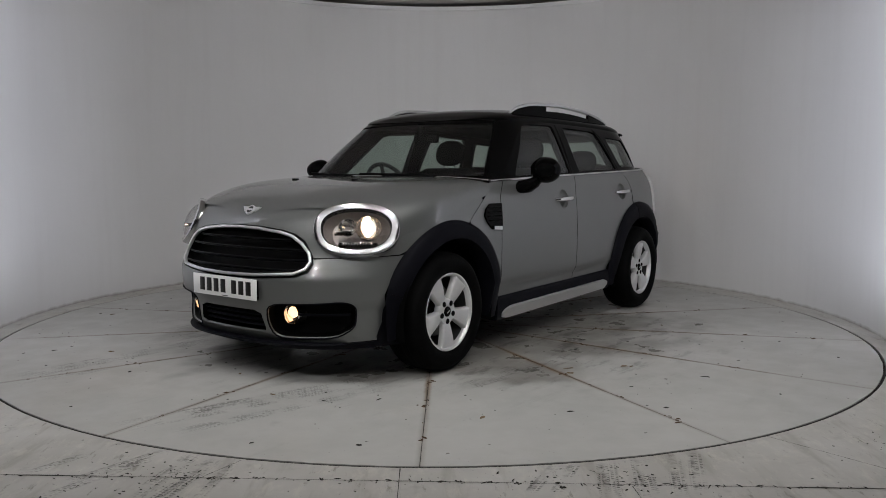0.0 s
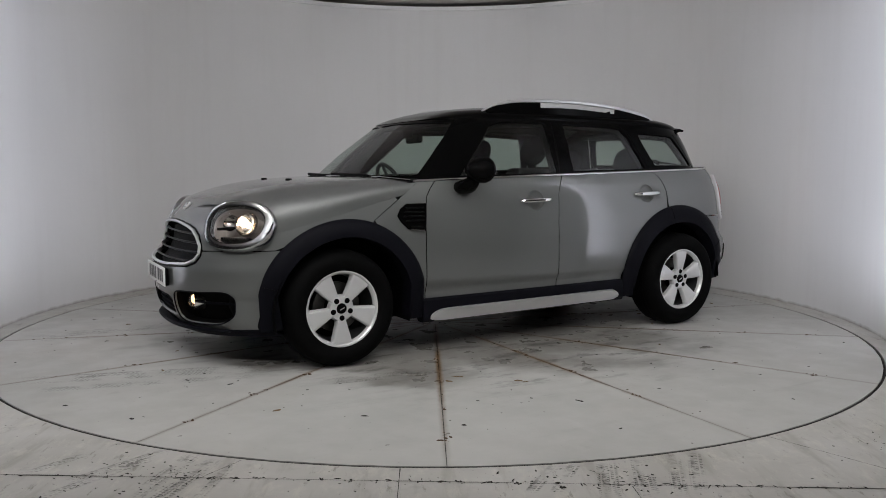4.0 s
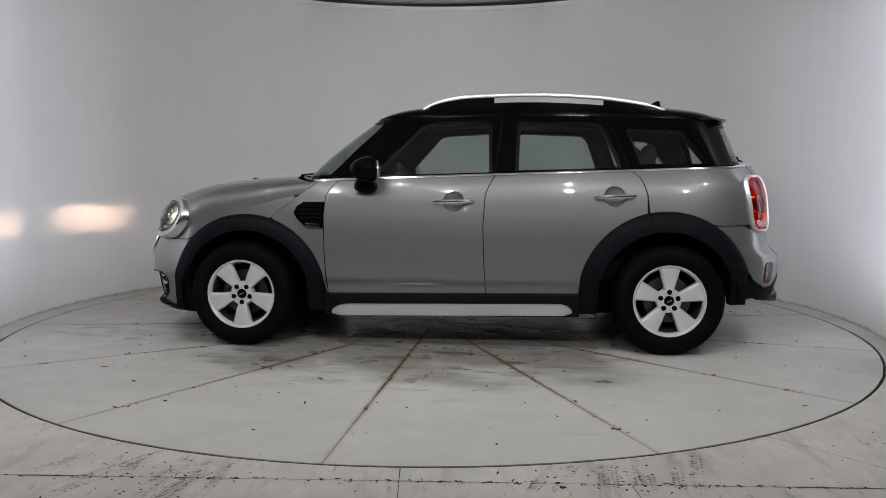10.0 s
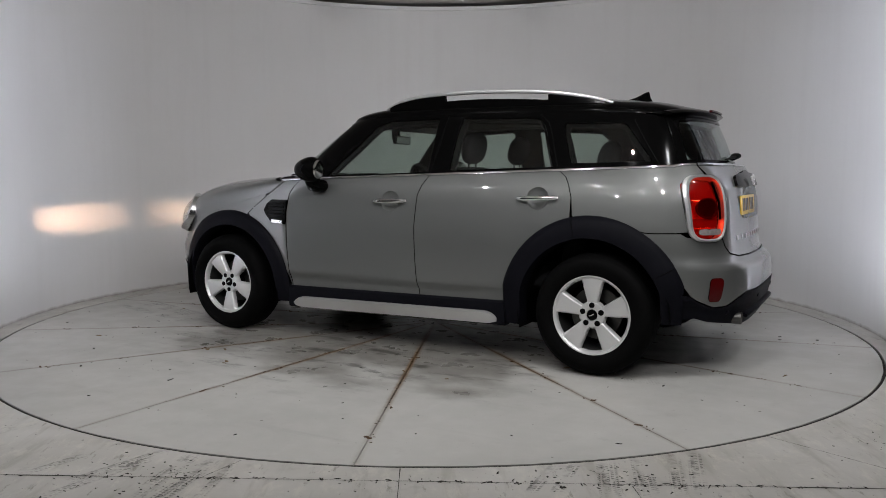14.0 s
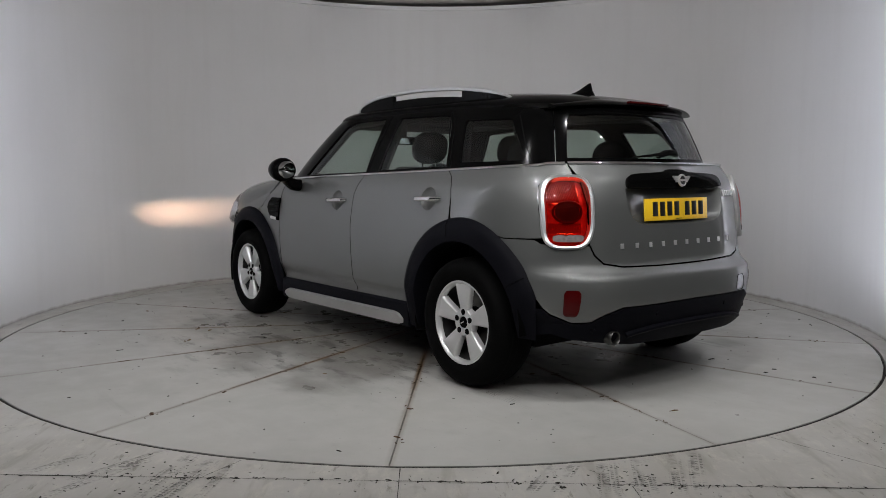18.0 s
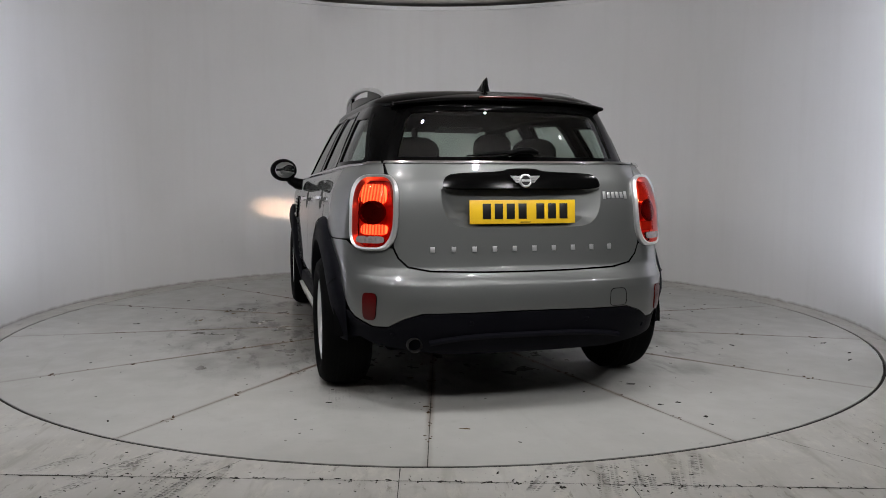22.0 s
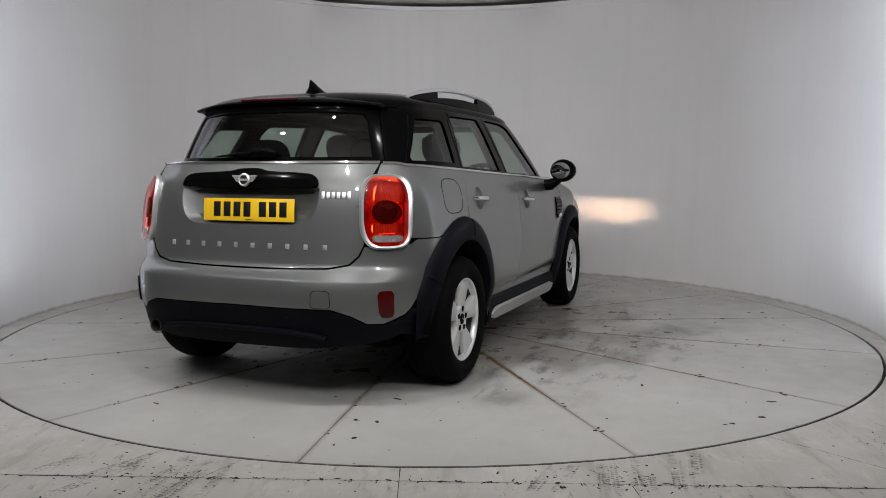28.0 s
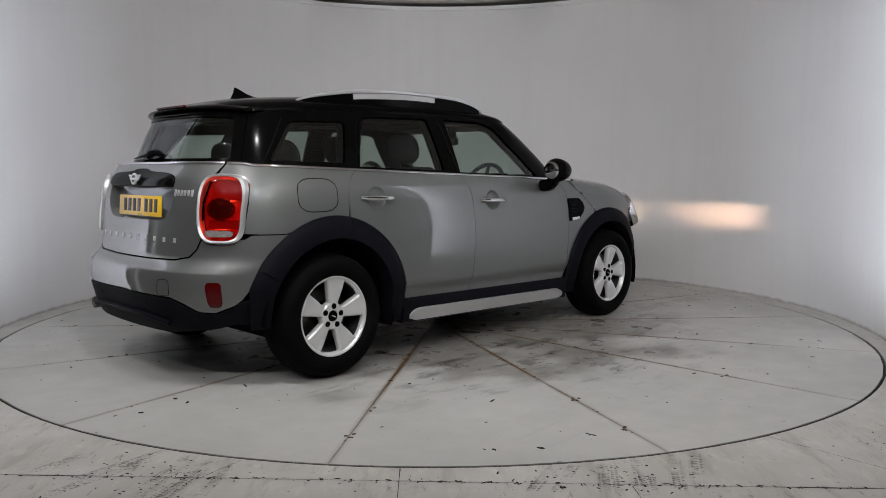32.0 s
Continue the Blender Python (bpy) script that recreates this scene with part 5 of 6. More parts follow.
# aerial fin
bm = bmesh.new()
rows = []
for x, w, z in ((-1.165, 0.006, 1.550), (-1.21, 0.018, 1.557), (-1.27, 0.024, 1.567), (-1.32, 0.022, 1.583), (-1.365, 0.016, 1.605), (-1.392, 0.010, 1.613), (-1.402, 0.013, 1.575), (-1.425, 0.018, 1.532)):
    rows.append([bm.verts.new(p) for p in ((x, -w * 1.5, 1.52), (x, -w * 0.55, z - 0.006 if z > 1.55 else z), (x, 0, z), (x, w * 0.55, z - 0.006 if z > 1.55 else z), (x, w * 1.5, 1.52))])
for i in range(len(rows) - 1):
    for j in range(4):
        bm.faces.new((rows[i][j], rows[i][j + 1], rows[i + 1][j + 1], rows[i + 1][j]))
part("aerial_fin", bm, BLACK, CAR, "black shark fin aerial", angle=70)

pocket("plate_recess", RECESS, tail_skin, 0.045, PAINT, TAILGATE, 0.86, "recess for the number plate")

# ---- wheels ----


def build_wheel(s, spin):
    """A wheel with its hub at the origin; its outer face points to s * y. spin: degrees by which the spokes are turned."""
    wheel = new("wheel")
    wheel.parent = CAR
    tyre = [(0.205, 0.012), (0.222, 0.024), (0.245, 0.036), (0.275, 0.042), (0.300, 0.036), (0.320, 0.018), (0.331, -0.005), (0.335, -0.03), (0.336, -0.075),
            (0.336, -0.125), (0.331, -0.165), (0.318, -0.19), (0.28, -0.21), (0.24, -0.20), (0.205, -0.18)]
    tb = lathe([(r, s * o) for r, o in tyre], 72, closed=True)
    part("tyre", tb, RUBBER, wheel, "black road tyre")
    # shallow grooves round the tread
    for o in (-0.035, -0.075, -0.115, -0.15):
        part("tread_groove", lathe([(0.3366, s * (o + 0.004)), (0.3372, s * o), (0.3366, s * (o - 0.004))], 48), DARK, wheel)
    part("rim", lathe([(r, s * o) for r, o in ((0.219, 0.004), (0.222, 0.014), (0.219, 0.022), (0.212, 0.022), (0.205, 0.015), (0.199, 0.004), (0.197, -0.012))], 72), ALLOY, wheel, "silver alloy rim")
    part("rim_barrel", lathe([(r, s * o) for r, o in ((0.1975, -0.008), (0.194, -0.03), (0.185, -0.10), (0.185, -0.17), (0.205, -0.185))], 72), BARREL, wheel, "dark inner rim")
    part("brake_disc", lathe([(0.05, s * -0.075), (0.145, s * -0.075), (0.145, s * -0.095), (0.05, s * -0.095)], 40, closed=True), STEEL, wheel, "steel brake disc")
    part("brake_hub", lathe([(0.0, s * -0.05), (0.075, s * -0.055), (0.08, s * -0.09), (0.08, s * -0.12), (0, s * -0.12)], 24), DARK, wheel)
    part("wheel_back", lathe([(0.0, s * -0.15), (0.195, s * -0.15)], 32), DARK, wheel)
    for i in range(5):
        bm = bmesh.new()
        rows = []
        for r, half, dep in ((0.038, 0.024, -0.002), (0.060, 0.029, 0.004), (0.085, 0.034, 0.008), (0.12, 0.044, 0.012), (0.155, 0.052, 0.015), (0.180, 0.058, 0.016), (0.192, 0.062, 0.015), (0.200, 0.070, 0.014), (0.207, 0.088, 0.013)):
            row = []
            for k, sink in ((-1, -0.034), (-0.97, -0.014), (-0.84, -0.002), (-0.74, 0.0), (0, -0.0045), (0.74, 0.0), (0.84, -0.002), (0.97, -0.014), (1, -0.034)):
                w = half * k
                rr = math.sqrt(max(r * r - w * w * (0.75 if r > 0.15 else 0), 0.001))
                row.append(bm.verts.new((w, s * (dep + sink), rr)))
            rows.append(row)
        for a in range(len(rows) - 1):
            for b in range(8):
                bm.faces.new((rows[a][b], rows[a][b + 1], rows[a + 1][b + 1], rows[a + 1][b]))
        bm.transform(Matrix.Rotation(radians(spin + 72 * i), 4, "Y"))
        part("spoke", bm, ALLOY, wheel, angle=50)
        a = radians(spin + 72 * i)
        part("wheel_bolt", lathe([(0.0, s * 0.0095), (0.012, s * 0.0095), (0.0155, s * 0.0085), (0.0158, s * 0.004)], 16, at=(0.054 * math.sin(a), 0, 0.054 * math.cos(a))), DARK, wheel)
    part("hub", lathe([(r, s * o) for r, o in ((0.030, -0.002), (0.032, 0.006), (0.05, 0.007), (0.068, 0.006), (0.076, -0.004), (0.078, -0.03))], 40), ALLOY, wheel)
    cap = part("centre_cap", lathe([(r, s * o) for r, o in ((0.0, 0.012), (0.018, 0.011), (0.027, 0.009), (0.029, 0.004))], 32), BLACK, wheel, "black centre cap")
    part("cap_mark", box((0.030, 0.002, 0.006), (0, s * 0.0125, 0), turn=Matrix.Rotation(radians(25), 4, "Y")), CHROME, cap, "plain silver bar")
    return wheel


for x, s, spin, y in ((1.335, 1, 180, 0.848), (-1.335, 1, 0, 0.862), (1.335, -1, 14, 0.848), (-1.335, -1, 6, 0.862)):
    build_wheel(s, spin).matrix_local = pose(x, s * y, 0.336)

# ---- head lamps ----


def oval(a, b, n, p=2.5, skew=0.0):
    out = []
    for i in range(n):
        t = 2 * math.pi * i / n
        c, q = math.cos(t), math.sin(t)
        x, y = a * math.copysign(abs(c) ** (2 / p), c), b * math.copysign(abs(q) ** (2 / p), q)
        out.append((x * (1 + skew * y / b), y))
    return out


def oval_rings(rings, n=56, p=2.4, skew=0.08):
    """Ovals (half width, half height, offset along the axis) joined in turn; x across, y up, z outward."""
    bm = bmesh.new()
    rows = [[bm.verts.new((x, y, o - 0.9 * x * x * 0.55)) for x, y in oval(a, b, n, p, skew)] for a, b, o in rings]
    for i in range(len(rows) - 1):
        for k in range(n):
            q = (k + 1) % n
            bm.faces.new((rows[i][k], rows[i][q], rows[i + 1][q], rows[i + 1][k]))
    return bm, rows


def build_headlamp(s):
    lamp = new("headlamp")
    lamp.parent = CAR
    c, n, side, up = (Vector((v.x, s * v.y, v.z)) for v in (LAMP_C, LAMP_N, LAMP_S * s, LAMP_U))
    side = up.cross(n).normalized()
    c = c + n * 0.010
    lamp.matrix_local = Matrix(((side.x, up.x, n.x, c.x), (side.y, up.y, n.y, c.y), (side.z, up.z, n.z, c.z), (0, 0, 0, 1)))
    bm, _ = oval_rings(((0.222, 0.146, -0.040), (0.222, 0.146, 0.002), (0.217, 0.142, 0.012), (0.200, 0.127, 0.017), (0.180, 0.111, 0.013), (0.176, 0.108, -0.02)))
    part("lamp_ring", bm, RINGM, lamp, "chrome ring")
    bm, _ = oval_rings(((0.180, 0.112, 0.010), (0.174, 0.107, 0.008), (0.172, 0.105, -0.03)))
    part("gasket", bm, DARK, lamp)
    bm, rows = oval_rings(((0.178, 0.110, 0.010), (0.15, 0.092, 0.022), (0.11, 0.067, 0.034), (0.06, 0.036, 0.042), (0.01, 0.006, 0.045)))
    bm.faces.new(rows[-1])
    part("lens", bm, CLEAR, lamp, "clear lens").visible_shadow = False
    bm, rows = oval_rings(((0.178, 0.110, 0.000), (0.165, 0.10, -0.05), (0.13, 0.08, -0.09), (0.05, 0.03, -0.10)))
    bm.faces.new(rows[-1])
    part("bowl", bm, shader("lamp_inside", (0.34, 0.30, 0.275), 0.35, 0.2, 0, 0.2, 20), lamp, "brown-grey lamp bowl")
    x0 = 0.062 * s
    part("main_reflector", lathe([(0.066, -0.004), (0.068, -0.010), (0.064, -0.008), (0.058, -0.030), (0.044, -0.050), (0.026, -0.062), (0.0, -0.066)], 40, "z", (x0, 0.012, 0.0)), REFLECT, lamp, "bright round reflector")
    part("bulb", lathe([(0.0, 0.0), (0.010, -0.003), (0.015, -0.012), (0.015, -0.034), (0.008, -0.05), (0.0, -0.052)], 24, "z", (x0, 0.012, 0.0)), BULB, lamp, "lit warm bulb")
    part("bulb_shroud", sweep([(x0 + 0.034 * math.cos(radians(a)), 0.012 + 0.050 * math.sin(radians(a)), -0.012) for a in range(-80, 81, 10)], round_section(0.010, 0.012, 8)), SATIN, lamp, "bright arc beside the bulb")
    part("turn_reflector", lathe([(0.046, 0.0), (0.048, -0.006), (0.042, -0.016), (0.028, -0.030), (0.0, -0.038)], 32, "z", (-0.045 * s, 0.016, -0.006)), REFLECT, lamp, "smaller round reflector")
    part("lamp_shelf", box((0.20, 0.022, 0.05), (0.01 * s, -0.076, -0.035), 0.006), DARK, lamp)
    for k in range(11):
        part("rib", box((0.006, 0.016, 0.006), (-0.065 * s + 0.0145 * s * k, -0.072, -0.008), 0.001), REFLECT, lamp)
    # the lit element that throws the low beam, in a dark slotted box
    return lamp


for s in (1, -1):
    build_headlamp(s)
    beam = new("beam_unit")
    beam.parent = CAR
    at = LAMP_C + LAMP_N * 0.034 - LAMP_S * 0.085
    beam.matrix_local = pose(at.x, s * at.y, at.z - 0.030, 0, 3.4, s * 5 - 2.5)
    part("emitter", box((0.004, 0.024, 0.005), (-0.047, 0, 0)), BEAMM, beam, "lit low beam element")
    bm = bmesh.new()
    for z in (-0.0055, 0.0055):
        bmesh.ops.create_cube(bm, size=1, matrix=Matrix.Translation((-0.028, 0, z)) @ Matrix.Diagonal((0.085, 0.038, 0.002, 1)))
    for y in (-0.019, 0.019):
        bmesh.ops.create_cube(bm, size=1, matrix=Matrix.Translation((-0.028, y, 0)) @ Matrix.Diagonal((0.085, 0.002, 0.013, 1)))
    bmesh.ops.create_cube(bm, size=1, matrix=Matrix.Translation((-0.071, 0, 0)) @ Matrix.Diagonal((0.002, 0.040, 0.013, 1)))
    part("hood", bm, DARK, beam, smooth=False)

# ---- tail lamps ----


def tail_round(y0, y1, z0, z1, n=40, p=3.4, lean=0.02):
    cy, cz, a, b = (y0 + y1) / 2, (z0 + z1) / 2, (y1 - y0) / 2, (z1 - z0) / 2
    out = []
    for i in range(n):
        t = 2 * math.pi * i / n
        c, q = math.cos(t), math.sin(t)
        y = cy + a * math.copysign(abs(c) ** (2 / p), c) - lean * q
        z = cz + b * math.copysign(abs(q) ** (2 / p), q)
        out.append(low_pt("yr", y, z))
    return out


TC = low_pt("yr", 0.695, 0.92)
TAILIN = shader("tail_inside", (0.42, 0.025, 0.018), 0.35, 0.1, 0, 0.6, 30)
GLOW_SHIELD = shader("red_glow_shield", (0.26, 0.012, 0.01), 0.35, 0, 0, 0.1, 30, spec=0.3)


def tail_bulge(h):
    def f(u, z):
        a, b = (abs(u) - abs(TC[0])) / 0.13, (z - 0.92) / 0.185
        return h * max(0, 1 - a * a) * max(0, 1 - b * b)
    return f


outer_l, inner_l = tail_round(0.583, 0.777, 0.748, 1.092), tail_round(0.603, 0.762, 0.764, 1.078)
for s in (1, -1):
    mir = (lambda lp: lp) if s > 0 else mirror_loop
    tail = panel("tail_lamp", mir(inner_l), lower, RED, CAR, "red tail lamp in a chrome ring", off=0.016, bulge=tail_bulge(0.012), lip=0.0, step=0.03)
    tail.visible_shadow = False
    bm = bmesh.new()
    a = on_skin(lower, mir(outer_l), -0.005)
    b = on_skin(lower, mir(outer_l), 0.014)
    c = on_skin(lower, [((u + v) / 2, (z + w) / 2) for (u, z), (v, w) in zip(mir(outer_l), mir(inner_l))], 0.024)
    d = on_skin(lower, mir(inner_l), 0.017)
    e = on_skin(lower, mir(inner_l), -0.02)
    rows = [[bm.verts.new(p) for p in r] for r in (a, b, c, d, e)]
    for i in range(4):
        for k in range(40):
            q = (k + 1) % 40
            bm.faces.new((rows[i][k], rows[i][q], rows[i + 1][q], rows[i + 1][k]))
    part("lamp_ring", bm, SATIN, tail, "chrome ring")
    panel("lamp_back", mir(inner_l), lower, TAILIN, tail, "red reflector behind the lens", off=-0.026, lip=0, step=0.05)
    strip("light_ring", lower, [(s * -abs(u), z) for u, z in tail_round(0.640, 0.742, 0.872, 0.972, 28, 2.0, 0.005)], 0.012, 0.010, REDP, tail, off=0.006, closed=True)
    panel("lamp_core", [(s * -abs(u), z) for u, z in tail_round(0.645, 0.737, 0.877, 0.967, 24, 2.0, 0.003)], lower, shader("dark_red", (0.018, 0.001, 0.001), 0.3, 0, 0, 0.2, 40), tail, "dark round core", off=0.004, lip=0, step=0.03)
    for y0, y1, z0, z1 in ((0.636, 0.752, 0.965, 1.062), (0.638, 0.757, 0.822, 0.870)):
        el = panel("light_element", mir(tail_round(y0, y1, z0, z1, 24, 4, 0.004)), lower, TAILG, tail, "lit amber-red element", off=-0.022, lip=0.0, step=0.04)
        # slats added to hide the lit element from slanting views
        for k in range(19):
            y = y0 + 0.004 + (y1 - y0 - 0.008) * k / 18
            bm = bmesh.new()
            p, q = lower(*low_pt("yr", y, z0)), lower(*low_pt("yr", y, z1))
            vs = [bm.verts.new((x, s * v.y + d, v.z)) for d in (-0.0006, 0.0006) for x, v in ((p.x + 0.022, p), (p.x + 0.003, p), (q.x + 0.003, q), (q.x + 0.022, q))]
            for f in ((0, 1, 2, 3), (4, 5, 6, 7), (0, 1, 5, 4), (2, 3, 7, 6), (1, 2, 6, 5)):
                bm.faces.new([vs[i] for i in f])
            part("glow_shield", bm, GLOW_SHIELD, el, smooth=False)
    panel("reversing_light", mir(tail_round(0.642, 0.750, 0.783, 0.816, 24, 4, 0.003)), lower, shader("milky_lens", (0.26, 0.23, 0.225), 0.25, 0.3, 0, 0.3, 60), tail, "milky white reversing light", off=0.024, lip=0.01, step=0.04)
    panel("rear_reflector", mir(smooth_loop([low_pt("yr", y, z) for y, z in ((0.688, 0.562), (0.746, 0.562), (0.74, 0.438), (0.692, 0.438))], 2, 0.15)), lower, REDP, RBUMP, "red reflector", off=0.006, step=0.03, bulge=None)

# ---- door handles, mirrors, side vents ----
for s in (1, -1):
    k = 0 if s > 0 else 1
    for (x, z), door in zip(HANDLES, (FDOOR[k], RDOOR[k])):
        y = half_width(x, z)
        ring = hollow_loop(x, z, 0.0665)
        cu = sum(p[0] for p in ring) / len(ring)
        bowl, rows = bmesh.new(), []
        for q, depth in ((1.0, 0.001), (0.96, -0.006), (0.85, -0.014), (0.6, -0.021), (0.3, -0.024), (0.05, -0.025)):
            pts = [((cu + (u - cu) * q) * s, z + (h - z) * q) for u, h in ring]
            rows.append([bowl.verts.new(p) for p in on_skin(lower, pts, depth)])
        for a, b in zip(rows, rows[1:]):
            for m in range(28):
                bowl.faces.new((a[m], a[(m + 1) % 28], b[(m + 1) % 28], b[m]))
        bowl.faces.new(rows[-1])
        part("handle_bowl", bowl, PAINT, door, "round hollow behind the handle", angle=60)
        n, line, sc = 14, [], []
        for i in range(n + 1):
            t = -1 + 2 * i / n
            line.append((x - t * 0.122, s * (y + 0.030 - 0.022 * abs(t) ** 4), z + 0.004 * t))
            sc.append(1 - 0.35 * abs(t) ** 4)
        part("handle", sweep(line, round_section(0.024, 0.028, 12), scale=sc), CHROME, door, "chrome pull handle")
    # mirror
    mir = bmesh.new()
    bmesh.ops.create_icosphere(mir, subdivisions=4, radius=1)
    for v in mir.verts:
        f = v.co.x
        v.co.x = f * (0.120 if f > 0 else 0.060)
        v.co.y *= 0.098 * (1 - 0.15 * max(f, 0))
        v.co.z *= 0.082 * (1 - 0.10 * max(f, 0))
    m = part("door_mirror", mir, BLACK, CAR, "gloss black door mirror")
    m.matrix_local = pose(0.475, s * 0.985, 1.126, 0, 0, s * 12)
    bmg = bmesh.new()
    bmesh.ops.create_uvsphere(bmg, u_segments=32, v_segments=8, radius=1, matrix=Matrix.Translation((-0.042, 0, 0)) @ Matrix.Diagonal((0.022, 0.074, 0.060, 1)))
    part("mirror_glass", bmg, MIRROR, m, "mirror glass")
    foot = [(0.52, s * 0.845, 1.02), (0.525, s * 0.885, 1.025), (0.515, s * 0.93, 1.05), (0.50, s * 0.965, 1.085)]
    part("mirror_foot", sweep(foot, round_section(0.085, 0.14, 14, 2.3), up=Vector((1, 0, 0)), scale=[1.0, 1.0, 0.78, 0.5]), BLACK, CAR, "gloss black mirror foot")
    # side vent in the front wing
    VENT = side_loop([(0.79, 0.925), (0.92, 0.925), (0.965, 0.895), (0.985, 0.855), (0.965, 0.82), (0.915, 0.775), (0.80, 0.762)])
    vl = VENT if s > 0 else mirror_loop(VENT)
    v = panel("side_vent", vl, lower, BLACK, CAR, "black side vent with a silver badge strip", off=0.010, lip=0.012)
    for z in (0.90, 0.875, 0.85, 0.825):
        strip("vent_slat", lower, [(s * u, zz) for u, zz in (low_pt("x", 0.955 - abs(z - 0.86) * 0.5, z), low_pt("x", 0.88, z), low_pt("x", 0.81, z))], 0.008, 0.010, DARK, v, off=0.012)
    strip("vent_badge", lower, [(s * u, zz) for u, zz in (low_pt("x", 0.905, 0.782), low_pt("x", 0.86, 0.779), low_pt("x", 0.815, 0.776))], 0.026, 0.012, CHROME, v, "silver badge strip", off=0.014)
# fuel flap on the right
FLAP = mirror_loop(smooth_loop(side_loop([(-1.27, 1.075), (-1.52, 1.075), (-1.53, 0.90), (-1.28, 0.90)]), 2, 0.2))
strip("fuel_flap", lower, FLAP, 0.005, 0.003, DARK, CAR, "outline of the fuel flap", off=0.0, closed=True)
EYEC = smooth_loop([low_pt("yr", y, z) for y, z in ((-0.405, 0.565), (-0.49, 0.565), (-0.495, 0.483), (-0.40, 0.483))], 2, 0.15)
strip("towing_cover", lower, EYEC, 0.003, 0.003, DARK, RBUMP, "outline of the towing eye cover", off=0.0, closed=True)

# ---- number plates and badges; what is written there becomes plain bars ----


def plate(at, tilt, material, facing, parent, label):
    p = part("number_plate", box((0.52, 0.008, 0.111), bevel=0.003), material, parent, label)
    p.matrix_local = Matrix.Translation(at) @ Matrix.Rotation(radians(90 if facing > 0 else -90), 4, "Z") @ Matrix.Rotation(radians(tilt), 4, "X")
    x = -0.20
    for k in range(7):
        if k == 4:
            x += 0.03
        part("character_bar", box((0.040, 0.002, 0.072), (x + 0.022, -0.0042, 0.003), 0.0005), INK, p, "plain black bar")
        x += 0.058
    part("maker_line", box((0.05, 0.001, 0.004), (0.01, -0.0042, -0.048)), INK, p)
    return p


plate((-1.992, 0.0, 0.925), -4, YELLOWPL, -1, TAILGATE, "yellow rear number plate with plain black bars")
plate((2.186, 0.0, 0.502), 0, WHITEPL, 1, FBUMP, "white front number plate with plain black bars")
part("plate_holder", box((0.02, 0.50, 0.10), (2.172, 0, 0.50), 0.004), DARK, FBUMP)
HB = smooth_loop([tail_u(y, z) for y, z in ((0.33, 1.096), (0.10, 1.104), (0.065, 1.118), (-0.065, 1.118), (-0.10, 1.104), (-0.33, 1.096), (-0.372, 1.080), (-0.385, 1.050), (-0.378, 1.030), (0.378, 1.030), (0.385, 1.050), (0.372, 1.080))], 2, 0.22)
panel("tailgate_handle", HB, tail_skin, BLACK, TAILGATE, "gloss black tailgate handle bar", off=0.016, lip=0.03, step=0.04)


def emblem(parent, m):
    """A round emblem with two plain wings."""
    e = part("emblem", lathe([(0.0, 0.008), (0.022, 0.008), (0.026, 0.010), (0.031, 0.008), (0.032, 0.0)], 32, "z"), SATIN, parent, "chrome winged emblem, plain")
    e.matrix_local = m
    part("emblem_centre", lathe([(0.0, 0.0086), (0.022, 0.0086)], 24, "z"), INK, e)
    part("emblem_bar", box((0.042, 0.010, 0.002), (0, 0, 0.0095)), SATIN, e)
    for s in (-1, 1):
        bm = bmesh.new()
        for k, (y0, w0, w1) in enumerate(((0.013, 0.024, 0.072), (0.002, 0.026, 0.062), (-0.009, 0.026, 0.052))):
            a = [bm.verts.new((s * x, y, z)) for x, y, z in ((w0, y0 + 0.008, 0.006), (w1, y0 + 0.010, 0.004), (w1 - 0.006, y0, 0.004), (w0, y0, 0.006))]
            bm.faces.new(a)
        r = bmesh.ops.extrude_face_region(bm, geom=bm.faces[:])
        bmesh.ops.translate(bm, vec=(0, 0, -0.006), verts=[v for v in r["geom"] if isinstance(v, bmesh.types.BMVert)])
        part("emblem_wing", bm, SATIN, e, smooth=False)
    return e


def facing(at, normal, up=Vector((0, 0, 1))):
    n = Vector(normal).normalized()
    x = up.cross(n).normalized()
    y = n.cross(x)
    return Matrix(((x.x, y.x, n.x, at[0]), (x.y, y.y, n.y, at[1]), (x.z, y.z, n.z, at[2]), (0, 0, 0, 1)))


emblem(TAILGATE, facing((-2.016, 0, 1.070), (-1, 0, 0.12)))
emblem(BONNET, facing((1.994, 0, 0.900), (0.75, 0, 0.66)))
for k in range(10):
    y = 0.437 - 0.0965 * k
    p, n = lower(*low_pt("yr", y, 0.757)), skin_normal(lower, *low_pt("yr", y, 0.757))
    b = part("badge_bar", box((0.021, 0.025, 0.004), bevel=0.001), SATIN, TAILGATE, "plain silver bar")
    b.matrix_local = facing(p + n * 0.002, n)
for k in range(6):
    y = -0.412 - 0.0245 * k
    q = low_pt("yr", y, 1.0)
    p, n = lower(*q), skin_normal(lower, *q)
    b = part("badge_bar", box((0.015, 0.036 if k in (0, 5) else 0.030, 0.004), bevel=0.001), SATIN, TAILGATE, "plain silver bar")
    b.matrix_local = facing(p + n * 0.002, n)

